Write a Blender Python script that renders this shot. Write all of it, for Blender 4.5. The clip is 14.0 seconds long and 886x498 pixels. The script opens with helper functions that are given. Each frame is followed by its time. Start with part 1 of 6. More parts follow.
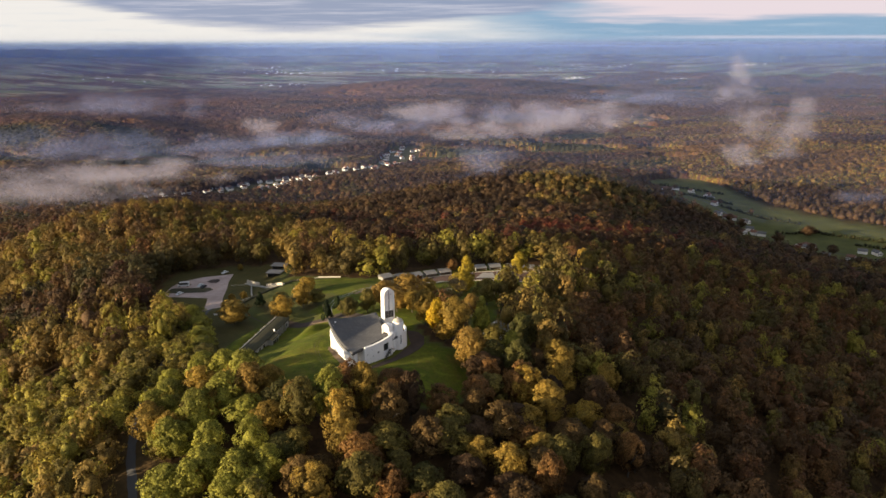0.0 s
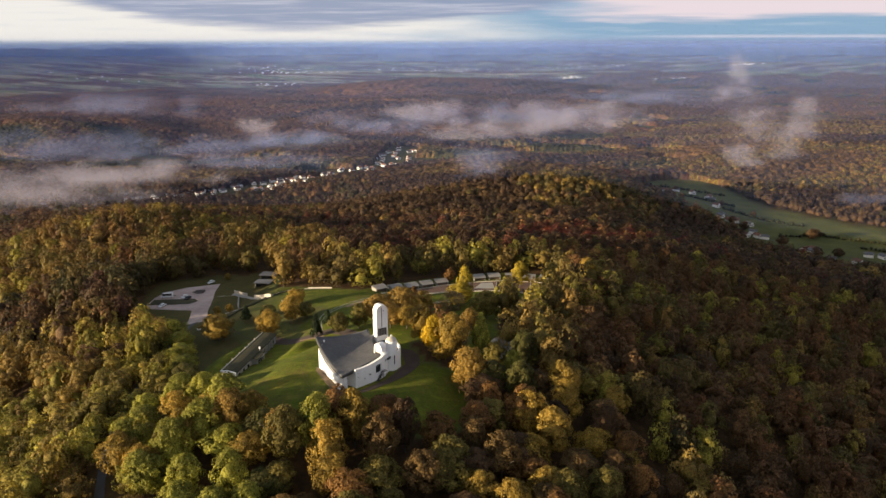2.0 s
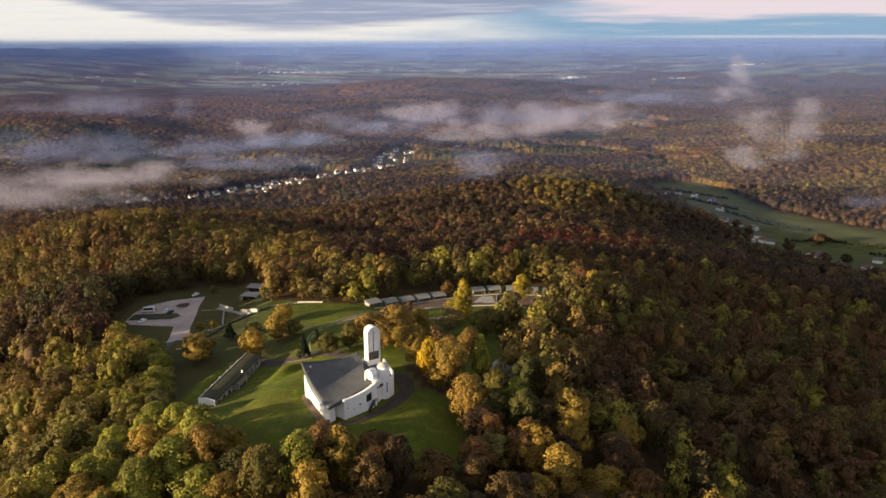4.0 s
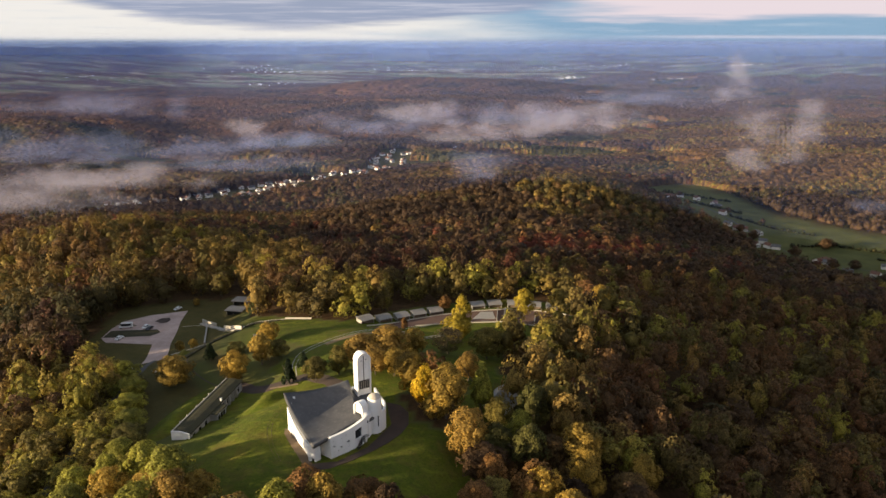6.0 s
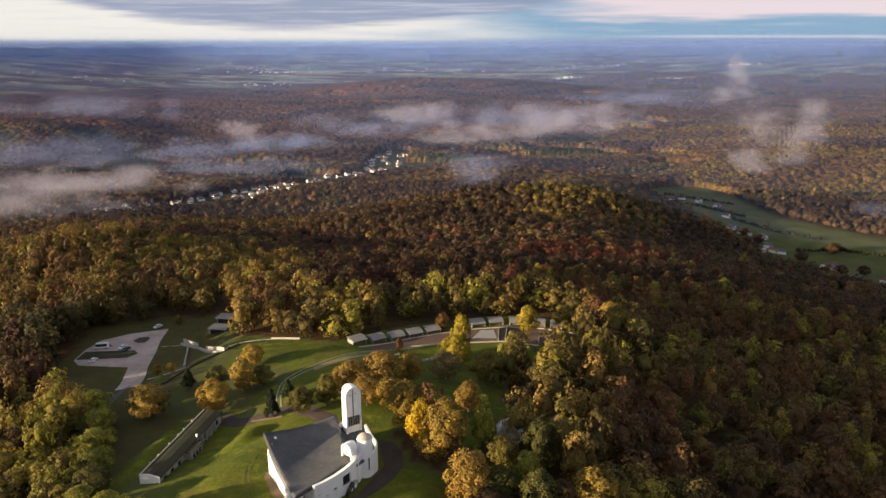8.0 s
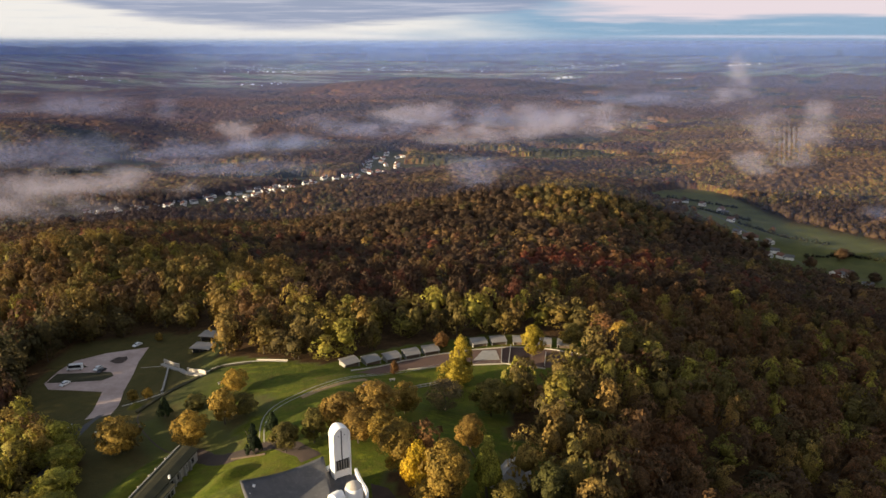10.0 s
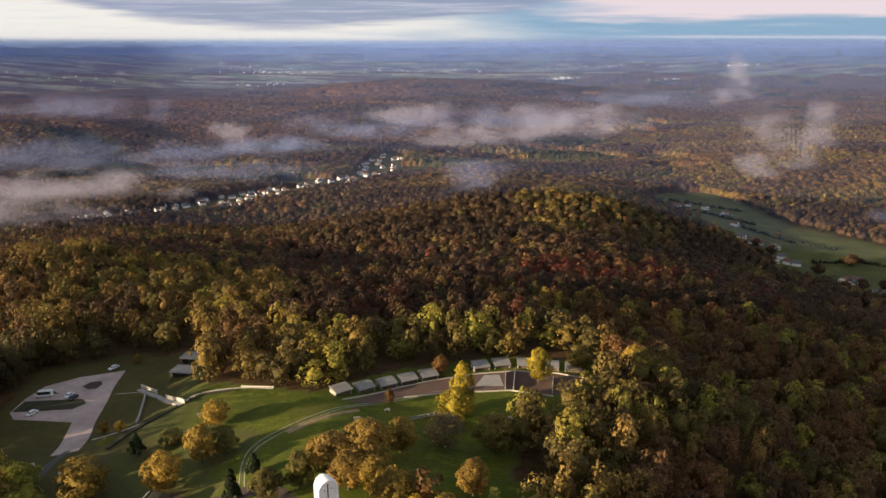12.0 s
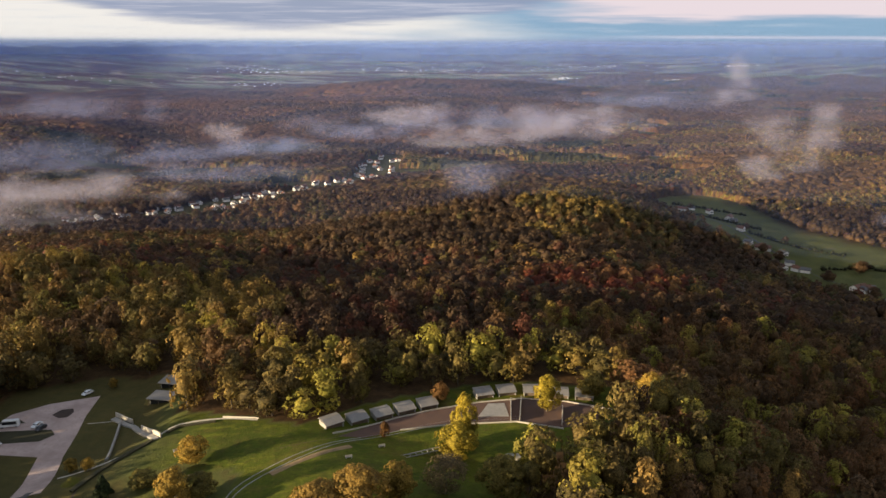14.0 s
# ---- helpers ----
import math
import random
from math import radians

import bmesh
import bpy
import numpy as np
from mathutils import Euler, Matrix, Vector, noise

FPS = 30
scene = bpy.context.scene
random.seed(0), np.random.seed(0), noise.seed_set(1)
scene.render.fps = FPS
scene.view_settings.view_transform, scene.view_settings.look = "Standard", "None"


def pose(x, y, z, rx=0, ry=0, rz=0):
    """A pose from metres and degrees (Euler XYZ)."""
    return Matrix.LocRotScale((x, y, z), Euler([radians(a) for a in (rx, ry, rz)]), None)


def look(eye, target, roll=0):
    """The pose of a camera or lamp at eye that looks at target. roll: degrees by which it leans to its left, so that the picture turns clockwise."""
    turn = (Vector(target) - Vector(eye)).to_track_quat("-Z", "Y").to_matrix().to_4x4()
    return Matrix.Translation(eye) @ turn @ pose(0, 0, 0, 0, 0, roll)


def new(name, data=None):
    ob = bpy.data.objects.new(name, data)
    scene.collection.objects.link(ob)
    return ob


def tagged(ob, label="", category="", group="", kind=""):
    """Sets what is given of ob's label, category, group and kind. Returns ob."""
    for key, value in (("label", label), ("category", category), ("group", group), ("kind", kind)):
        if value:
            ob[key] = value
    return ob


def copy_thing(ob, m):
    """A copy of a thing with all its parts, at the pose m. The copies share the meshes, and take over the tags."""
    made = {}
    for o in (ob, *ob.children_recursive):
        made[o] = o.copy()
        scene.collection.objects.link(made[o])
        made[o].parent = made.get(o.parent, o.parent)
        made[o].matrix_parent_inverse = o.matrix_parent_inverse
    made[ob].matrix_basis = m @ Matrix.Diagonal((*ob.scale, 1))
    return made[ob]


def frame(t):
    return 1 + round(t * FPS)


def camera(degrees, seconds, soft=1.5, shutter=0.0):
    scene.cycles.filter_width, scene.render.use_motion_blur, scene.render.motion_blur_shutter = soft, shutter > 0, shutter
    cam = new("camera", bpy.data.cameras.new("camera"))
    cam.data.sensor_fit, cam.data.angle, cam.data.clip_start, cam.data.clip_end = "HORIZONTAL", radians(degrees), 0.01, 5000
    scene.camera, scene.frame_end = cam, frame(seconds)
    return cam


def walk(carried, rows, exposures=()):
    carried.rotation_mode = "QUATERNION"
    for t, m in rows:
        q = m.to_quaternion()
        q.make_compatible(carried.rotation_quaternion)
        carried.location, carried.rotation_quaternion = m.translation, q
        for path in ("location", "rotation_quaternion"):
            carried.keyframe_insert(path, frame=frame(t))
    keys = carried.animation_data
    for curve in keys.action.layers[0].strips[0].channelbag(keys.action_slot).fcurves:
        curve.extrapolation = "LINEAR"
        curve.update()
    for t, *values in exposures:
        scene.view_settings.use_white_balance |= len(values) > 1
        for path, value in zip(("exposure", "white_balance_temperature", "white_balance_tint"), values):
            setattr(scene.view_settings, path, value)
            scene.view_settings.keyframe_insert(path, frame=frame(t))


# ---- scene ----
cam = camera(64.1, 14.0, 1.55)

PATH = [
    (0, (1.113, -248.668, 117.934), (1.043, -246.747, 117.382), -0.1),
    (0.5, (0.975, -243.782, 117.89), (0.906, -241.861, 117.338), 0.1),
    (1, (0.814, -238.815, 117.838), (0.748, -236.894, 117.286), 0.0),
    (1.5, (0.695, -233.691, 117.789), (0.631, -231.77, 117.237), -0.1),
    (2, (0.647, -228.407, 117.738), (0.585, -226.486, 117.184), -0.1),
    (2.5, (0.631, -222.921, 117.7), (0.569, -221.0, 117.147), -0.0),
    (3, (0.566, -217.282, 117.659), (0.506, -215.361, 117.105), -0.0),
    (5.5, (-0.086, -188.353, 117.445), (-0.138, -186.432, 116.891), 0.0),
    (6, (-0.292, -182.515, 117.437), (-0.341, -180.594, 116.882), 0.1),
    (6.5, (-0.516, -176.657, 117.444), (-0.562, -174.736, 116.889), 0.0),
    (7, (-0.724, -170.799, 117.447), (-0.768, -168.878, 116.892), 0.0),
    (7.5, (-0.854, -164.926, 117.456), (-0.897, -163.005, 116.9), 0.0),
    (8, (-0.987, -159.003, 117.462), (-1.028, -157.082, 116.907), 0.0),
    (10.5, (-2.125, -129.997, 117.42), (-2.16, -128.076, 116.864), 0.1),
    (11, (-2.409, -124.174, 117.432), (-2.441, -122.253, 116.877), 0.0),
    (11.5, (-2.689, -118.373, 117.459), (-2.719, -116.452, 116.903), 0.1),
    (12, (-2.995, -112.569, 117.501), (-3.023, -110.648, 116.946), 0.1),
    (12.5, (-3.309, -106.825, 117.538), (-3.336, -104.903, 116.983), 0.1),
    (13, (-3.59, -101.069, 117.573), (-3.615, -99.148, 117.018), 0.1),
    (13.5, (-3.843, -95.287, 117.613), (-3.868, -93.365, 117.058), 0.1),
    (14, (-4.048, -89.433, 117.642), (-4.071, -87.512, 117.087), 0.2),
]
walk(cam, [(t, look(eye, target, roll)) for t, eye, target, roll in PATH])

# ---- world, sun, exposure ----
SUN_EL, SUN_AZ = radians(9.0), math.atan2(-0.42, -1.0)   # the sun stands low on the left, slightly behind the flight


def lk(nt, a, b):
    nt.links.new(a, b)


def nd(nt, kind, **kw):
    n = nt.nodes.new("ShaderNode" + kind)
    for k, v in kw.items():
        if k in n.inputs:
            n.inputs[k].default_value = v
    return n


def ramp(nt, fac, stops, smooth=False):
    n = nt.nodes.new("ShaderNodeValToRGB")
    if smooth:
        n.color_ramp.interpolation = "EASE"
    el = n.color_ramp.elements
    while len(el) < len(stops):
        el.new(0.5)
    for e, (p, c) in zip(el, stops):
        e.position, e.color = p, (*c, 1) if len(c) == 3 else c
    if fac is not None:
        lk(nt, fac, n.inputs[0])
    return n.outputs[0]


def mth(nt, op, a, b=None, c=None, clamp=False):
    n = nt.nodes.new("ShaderNodeMath")
    n.operation, n.use_clamp = op, clamp
    for i, v in enumerate((a, b, c)):
        if v is None:
            continue
        if isinstance(v, (int, float)):
            n.inputs[i].default_value = v
        else:
            lk(nt, v, n.inputs[i])
    return n.outputs[0]


def mixc(nt, fac, a, b, mode="MIX"):
    n = nt.nodes.new("ShaderNodeMix")
    n.data_type, n.blend_type = "RGBA", mode
    for sock, v in ((n.inputs[0], fac), (n.inputs[6], a), (n.inputs[7], b)):
        if isinstance(v, (int, float)):
            sock.default_value = v
        elif isinstance(v, tuple):
            sock.default_value = (*v, 1)
        else:
            lk(nt, v, sock)
    return n.outputs[2]


def noise_tex(nt, vec, scale, detail=3.0, rough=0.55):
    n = nd(nt, "TexNoise", Scale=scale, Detail=detail, Roughness=rough)
    if vec is not None:
        lk(nt, vec, n.inputs["Vector"])
    return n.outputs["Fac"]


def mapped(nt, vec, scale=(1, 1, 1), loc=(0, 0, 0), rot=(0, 0, 0)):
    n = nd(nt, "Mapping", Scale=scale, Location=loc, Rotation=rot)
    lk(nt, vec, n.inputs["Vector"])
    return n.outputs[0]


world = bpy.data.worlds.new("morning_sky")
scene.world = world
world.use_nodes = True
nt = world.node_tree
nt.nodes.clear()
sky = nt.nodes.new("ShaderNodeTexSky")
sky.sky_type, sky.sun_disc = "NISHITA", False
sky.sun_elevation, sky.sun_rotation = SUN_EL, radians(90) - SUN_AZ
sky.altitude, sky.air_density, sky.dust_density = 500, 1.0, 1.0
direction = nd(nt, "TexCoord").outputs["Generated"]
sep = nd(nt, "SeparateXYZ")
lk(nt, direction, sep.inputs[0])
elev = sep.outputs[2]
# cloud deck: a long dark bank, cream light under it on one side, open blue and pink streaks on the other
ahead = mth(nt, "MAXIMUM", sep.outputs[1], 0.08)
az, up = mth(nt, "DIVIDE", sep.outputs[0], ahead), mth(nt, "DIVIDE", elev, ahead)
plane = nd(nt, "CombineXYZ")
lk(nt, az, plane.inputs[0]), lk(nt, up, plane.inputs[1])
streak = mth(nt, "SUBTRACT", noise_tex(nt, mapped(nt, plane.outputs[0], (3.0, 46, 1), (1.3, 0.2, 0)), 1.0, 4, 0.55), 0.5)
fine = mth(nt, "SUBTRACT", noise_tex(nt, mapped(nt, plane.outputs[0], (7, 170, 1), (4.1, 2.0, 0)), 1.0, 4, 0.6), 0.5)


def rise(v, lo, hi):
    n = nt.nodes.new("ShaderNodeMapRange")
    n.interpolation_type = "SMOOTHSTEP"
    n.inputs[1].default_value, n.inputs[2].default_value = lo, hi
    lk(nt, v, n.inputs[0])
    return n.outputs[0]


def plus(a, b, k):
    return mth(nt, "MULTIPLY_ADD", b, k, a)


off = mth(nt, "ADD", az, 0.20)
deck_edge = mth(nt, "MULTIPLY_ADD", mth(nt, "MULTIPLY", off, off), 0.30, 0.018)
deck = rise(plus(plus(mth(nt, "SUBTRACT", up, deck_edge), streak, 0.040), fine, 0.016), -0.003, 0.010)
east = rise(plus(plus(az, streak, 0.55), up, 2.5), -0.12, 0.22)
clear = mixc(nt, east, (0.99, 0.95, 0.90), (0.31, 0.48, 0.66))
clear = mixc(nt, mth(nt, "MULTIPLY", rise(fine, 0.02, 0.22), 0.35), clear, (0.66, 0.74, 0.84))
pink = mth(nt, "MULTIPLY", rise(plus(plus(up, streak, 0.034), fine, 0.012), 0.030, 0.042), rise(plus(az, streak, 0.4), 0.08, 0.24))
clear = mixc(nt, pink, clear, (0.92, 0.80, 0.84))
bank = mixc(nt, rise(plus(fine, streak, 0.8), -0.10, 0.28), (0.33, 0.39, 0.55), (0.64, 0.65, 0.76))
clear = mixc(nt, mth(nt, "MULTIPLY", deck, 0.93), clear, bank)
low_band = mth(nt, "SUBTRACT", 1.0, rise(plus(up, fine, 0.004), 0.001, 0.011))
clouds = mixc(nt, low_band, clear, mixc(nt, rise(az, -0.2, 0.3), (0.58, 0.66, 0.77), (0.36, 0.40, 0.58)))
line = mth(nt, "MULTIPLY", mth(nt, "MULTIPLY", rise(plus(up, fine, 0.003), 0.0075, 0.0100), mth(nt, "SUBTRACT", 1.0, rise(plus(up, fine, 0.003), 0.0105, 0.0140))), rise(az, 0.16, 0.34))
clouds = mixc(nt, mth(nt, "MULTIPLY", line, 0.7), clouds, (0.80, 0.76, 0.86))
open_sky = mixc(nt, 1.0, sky.outputs[0], (0.51, 0.39, 0.305), "MULTIPLY")
low = ramp(nt, elev, [(0.10, (1, 1, 1)), (0.40, (0.35, 0.35, 0.35))], True)
bg = nd(nt, "Background", Strength=0.39)
lk(nt, mixc(nt, low, open_sky, clouds), bg.inputs[0])
lk(nt, bg.outputs[0], nd(nt, "OutputWorld").inputs[0])

sun = new("sun", bpy.data.lights.new("sun", "SUN"))
sun.data.energy, sun.data.angle, sun.data.color = 5.4, radians(0.8), (1.0, 0.79, 0.50)
sun.matrix_world = look((0, 0, 0), (-math.cos(SUN_AZ) * math.cos(SUN_EL), -math.sin(SUN_AZ) * math.cos(SUN_EL), -math.sin(SUN_EL)))
scene.view_settings.exposure = 1.2
scene.cycles.transparent_max_bounces = 80

# ---- materials ----
def material(name):
    m = bpy.data.materials.new(name)
    m.use_nodes = True
    t = m.node_tree
    t.nodes.clear()
    b, o = nd(t, "BsdfPrincipled"), nd(t, "OutputMaterial")
    lk(t, b.outputs[0], o.inputs[0])
    return m, t, b, o


def position(t):
    return nd(t, "NewGeometry").outputs["Position"]


def bump(t, b, height, strength, dist):
    n = nd(t, "Bump", Strength=strength, Distance=dist)
    lk(t, height, n.inputs["Height"])
    lk(t, n.outputs[0], b.inputs["Normal"])


def surface(name, c1, c2, scale, rough=0.8, metal=0.0, fine_scale=None, relief=0.02, stain=None):
    """A two-scale surface: large blotches from c1 to c2, fine grain in the relief, and stains where given."""
    m, t, b, o = material(name)
    p = position(t)
    big = noise_tex(t, p, scale, 4, 0.6)
    small = noise_tex(t, p, fine_scale or scale * 9, 3, 0.6)
    c = mixc(t, ramp(t, big, [(0.32, (0, 0, 0)), (0.68, (1, 1, 1))]), c1, c2)
    c = mixc(t, mth(t, "MULTIPLY", small, 0.35), c, (c1[0] * 0.6, c1[1] * 0.6, c1[2] * 0.6))
    if stain:
        s = noise_tex(t, mapped(t, p, (1, 1, 0.18)), 0.9, 4, 0.7)
        c = mixc(t, ramp(t, s, [(0.52, (0, 0, 0)), (0.75, (0.7, 0.7, 0.7))]), c, stain)
    lk(t, c, b.inputs["Base Color"])
    b.inputs["Roughness"].default_value, b.inputs["Metallic"].default_value = rough, metal
    bump(t, b, small, 0.5, relief)
    return m


white_render = surface("whitewashed_render", (0.88, 0.87, 0.86), (0.82, 0.81, 0.80), 0.35, 0.9, 0, 5, 0.04, (0.66, 0.64, 0.61))
stained_dome = surface("weathered_dome", (0.50, 0.46, 0.40), (0.36, 0.32, 0.27), 0.6, 0.9, 0, 5, 0.03, (0.26, 0.22, 0.18))
shell_concrete = surface("dark_roof_concrete", (0.052, 0.052, 0.058), (0.085, 0.083, 0.088), 0.25, 0.8, 0, 3, 0.03, (0.12, 0.12, 0.12))
raw_concrete = surface("raw_concrete", (0.34, 0.32, 0.29), (0.26, 0.245, 0.22), 0.4, 0.85, 0, 6, 0.02, (0.18, 0.17, 0.15))
pale_concrete = surface("pale_concrete", (0.52, 0.47, 0.39), (0.42, 0.38, 0.32), 0.4, 0.85, 0, 6, 0.02)
asphalt = surface("pale_worn_asphalt", (0.36, 0.262, 0.23), (0.56, 0.425, 0.38), 0.11, 0.9, 0, 0.9, 0.02, (0.26, 0.20, 0.175))
tarmac = surface("dark_tarmac", (0.05, 0.05, 0.052), (0.075, 0.072, 0.07), 0.1, 0.9, 0, 3, 0.01)
gravel = surface("brown_gravel", (0.042, 0.028, 0.022), (0.065, 0.042, 0.032), 0.3, 0.95, 0, 4, 0.05)
dirt = surface("trodden_earth", (0.15, 0.10, 0.055), (0.095, 0.068, 0.042), 0.3, 0.95, 0, 3, 0.05)
straw = surface("pale_dry_grass", (0.34, 0.22, 0.11), (0.2, 0.14, 0.07), 0.5, 0.95, 0, 3, 0.1)
zinc = surface("zinc_sheet", (0.28, 0.258, 0.235), (0.215, 0.198, 0.18), 0.3, 0.6, 0.2, 2.5, 0.01)
weathered_wood = surface("weathered_wood", (0.17, 0.12, 0.085), (0.11, 0.08, 0.06), 0.6, 0.8, 0, 6, 0.02)
red_earth = surface("red_brown_court", (0.12, 0.065, 0.045), (0.085, 0.05, 0.04), 0.2, 0.95, 0, 3, 0.03)
turf = surface("turf_roof", (0.026, 0.024, 0.008), (0.046, 0.040, 0.013), 0.25, 0.95, 0, 2, 0.12)
dark_glass = surface("dark_window_glass", (0.02, 0.022, 0.025), (0.03, 0.03, 0.033), 0.5, 0.12, 0, 1, 0.0)
bark = surface("grey_bark", (0.10, 0.08, 0.06), (0.06, 0.05, 0.04), 0.8, 0.95, 0, 5, 0.05)
clay_tile = surface("clay_tiles", (0.17, 0.075, 0.045), (0.11, 0.06, 0.045), 0.1, 0.85, 0, 1.2, 0.05)
slate = surface("grey_slates", (0.12, 0.115, 0.12), (0.08, 0.08, 0.085), 0.1, 0.7, 0, 1.2, 0.05)
house_wall = surface("pale_house_render", (0.80, 0.78, 0.75), (0.70, 0.67, 0.63), 0.08, 0.9, 0, 1, 0.02)
car_white = surface("white_car_paint", (0.78, 0.78, 0.78), (0.74, 0.74, 0.74), 0.5, 0.3, 0, 3, 0)
car_dark = surface("dark_car_paint", (0.03, 0.032, 0.04), (0.025, 0.026, 0.03), 0.5, 0.3, 0, 3, 0)
rubber = surface("tyre_rubber", (0.02, 0.02, 0.02), (0.03, 0.03, 0.03), 2, 0.9, 0, 5, 0)
black_steel = surface("dark_steel", (0.03, 0.03, 0.032), (0.045, 0.043, 0.04), 0.8, 0.6, 0.5, 4, 0)

# the dark browns near 0.9 also carry shade painted onto the ridges
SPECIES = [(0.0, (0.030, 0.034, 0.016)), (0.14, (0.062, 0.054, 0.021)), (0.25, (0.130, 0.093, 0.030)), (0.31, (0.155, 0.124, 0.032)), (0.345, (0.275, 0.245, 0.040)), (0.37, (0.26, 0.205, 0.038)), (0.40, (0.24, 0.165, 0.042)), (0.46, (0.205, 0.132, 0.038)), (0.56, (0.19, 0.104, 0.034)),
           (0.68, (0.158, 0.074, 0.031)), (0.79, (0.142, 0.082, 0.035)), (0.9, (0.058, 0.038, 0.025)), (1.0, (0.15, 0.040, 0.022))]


def leaf_material(name, stops, per_object):
    m, t, b, o = material(name)
    if per_object:
        fac = nd(t, "ObjectInfo").outputs["Random"]
    else:
        a = t.nodes.new("ShaderNodeAttribute")
        a.attribute_name = "hue"
        fac = a.outputs["Fac"]
    p = position(t)
    n1, n2 = noise_tex(t, p, 0.16, 2), noise_tex(t, p, 1.1, 2)
    isl = nd(t, "NewGeometry").outputs["Random Per Island"]
    c = ramp(t, mth(t, "ADD", fac, mth(t, "MULTIPLY", mth(t, "SUBTRACT", n1, 0.5), 0.10)), stops)
    v = mth(t, "ADD", mth(t, "MULTIPLY", isl, 0.16), mth(t, "MULTIPLY", n2, 1.0))
    grain = noise_tex(t, p, 2.4, 3, 0.65)
    c = mixc(t, 1.0, c, ramp(t, v, [(0.2, (0.6, 0.62, 0.62)), (0.75, (1, 1, 1)), (1.1 / 1.2, (1.0, 1.0, 0.9))]), "MULTIPLY")
    # noise paints shaded gaps between leaves and highlight speckle into the colour
    c = mixc(t, 1.0, c, ramp(t, grain, [(0.36, (0.34, 0.32, 0.32)), (0.50, (1, 1, 1)), (0.64, (1.6, 1.56, 1.42))]), "MULTIPLY")
    c = mixc(t, 1.0, c, ramp(t, noise_tex(t, p, 0.10, 3, 0.7), [(0.34, (0.58, 0.58, 0.60)), (0.50, (1, 1, 1)), (0.66, (1.5, 1.46, 1.4))]), "MULTIPLY")
    bump(t, b, grain, 0.8, 0.35)
    lk(t, c, b.inputs["Base Color"])
    b.inputs["Roughness"].default_value = 0.75
    b.inputs["Specular IOR Level"].default_value = 0.2
    tr = nd(t, "BsdfTranslucent")
    lk(t, c, tr.inputs[0])
    mx = nd(t, "MixShader", Fac=0.28)
    lk(t, b.outputs[0], mx.inputs[1])
    lk(t, tr.outputs[0], mx.inputs[2])
    lk(t, mx.outputs[0], o.inputs[0])
    return m


forest_leaves = leaf_material("autumn_forest_leaves", SPECIES, False)
LEAF = {
    "olive": leaf_material("olive_leaves", [(0, (0.070, 0.068, 0.018)), (0.5, (0.135, 0.112, 0.028)), (1, (0.185, 0.145, 0.034))], True),
    "golden": leaf_material("golden_leaves", [(0, (0.25, 0.168, 0.034)), (1, (0.34, 0.222, 0.040))], True),
    "yellow": leaf_material("bright_yellow_leaves", [(0, (0.42, 0.28, 0.018)), (1, (0.50, 0.33, 0.02))], True),
    "rust": leaf_material("rust_leaves", [(0, (0.155, 0.078, 0.028)), (1, (0.205, 0.108, 0.034))], True),
    "brown": leaf_material("brown_leaves", [(0, (0.105, 0.062, 0.024)), (1, (0.165, 0.105, 0.036))], True),
    "dun": leaf_material("dun_leaves", [(0, (0.24, 0.152, 0.038)), (1, (0.31, 0.194, 0.044))], True),
    "lemon": leaf_material("lemon_leaves", [(0, (0.30, 0.23, 0.026)), (1, (0.36, 0.27, 0.03))], True),
    # umber is dark brown that also stands in for shade on the front slope
    "umber": leaf_material("umber_leaves", [(0, (0.06, 0.036, 0.02)), (1, (0.095, 0.056, 0.028))], True),
    "red": leaf_material("dark_red_leaves", [(0, (0.12, 0.03, 0.012)), (1, (0.17, 0.05, 0.016))], True),
    "green": leaf_material("fresh_green_leaves", [(0, (0.20, 0.195, 0.032)), (1, (0.29, 0.275, 0.042))], True),
    "spruce": leaf_material("spruce_needles", [(0, (0.018, 0.034, 0.014)), (1, (0.03, 0.045, 0.016))], True),
    "bare": leaf_material("dry_twigs", [(0, (0.16, 0.12, 0.06)), (1, (0.19, 0.14, 0.07))], True),
}

# ---- landform ----
# each hill or hollow: centre x, y, spread in x and y, height
NEAR_HILLS = [
    (-35, 40, 80, 80, 4.3),
    (-35, 40, 150, 150, 79.9),
    (-35, 40, 280, 280, 35.3),
    (-120, 260, 110, 110, 14.4),
    (-200, 320, 160, 160, -1.0),
    (0, 260, 130, 130, 15.2),
    (60, 480, 160, 160, 14.1),
    (-250, 500, 190, 190, 17.1),
    (60, 130, 70, 70, -19.6),
    (-90, 110, 60, 60, -8.7),
    (-80, 20, 30, 40, -1.5),
    (240, 320, 90, 90, 17.8),
    (110, 440, 100, 100, 9.9),
    (-270, 340, 80, 80, 19.6),
    (-180, -60, 90, 90, 4.8),
    (170, -60, 120, 120, -5.2),
    (-85, 50, 30, 30, -8.0),
    (400, 580, 140, 140, -4.2),
    (60, 130, 35, 35, 24.1),
]
SLOPE_HILLS = [
    (-300, 250, 95, 95, 33.8),
    (-225, 140, 60, 70, 7.5),
    (-330, 420, 100, 100, 20.9),
    (-440, 520, 110, 110, 19.4),
    (145, 75, 60, 70, 9.0),
    (190, 180, 80, 80, 14.1),
    (120, 250, 70, 60, 6.5),
    (-20, 420, 80, 70, 3.5),
    (1, 3, 13, 20, -3.2),
    (275, 650, 70, 80, -15.4),
    (-200, 760, 100, 90, -15.7),
    (-90, 640, 90, 80, 8.6),
    (60, 1130, 110, 80, 13.8),
    (240, 1140, 100, 80, 5.7),
    (660, 950, 110, 110, -17.7),
    (-770, 1100, 160, 130, 8.7),
    (-660, 1290, 120, 110, -23.8),
]
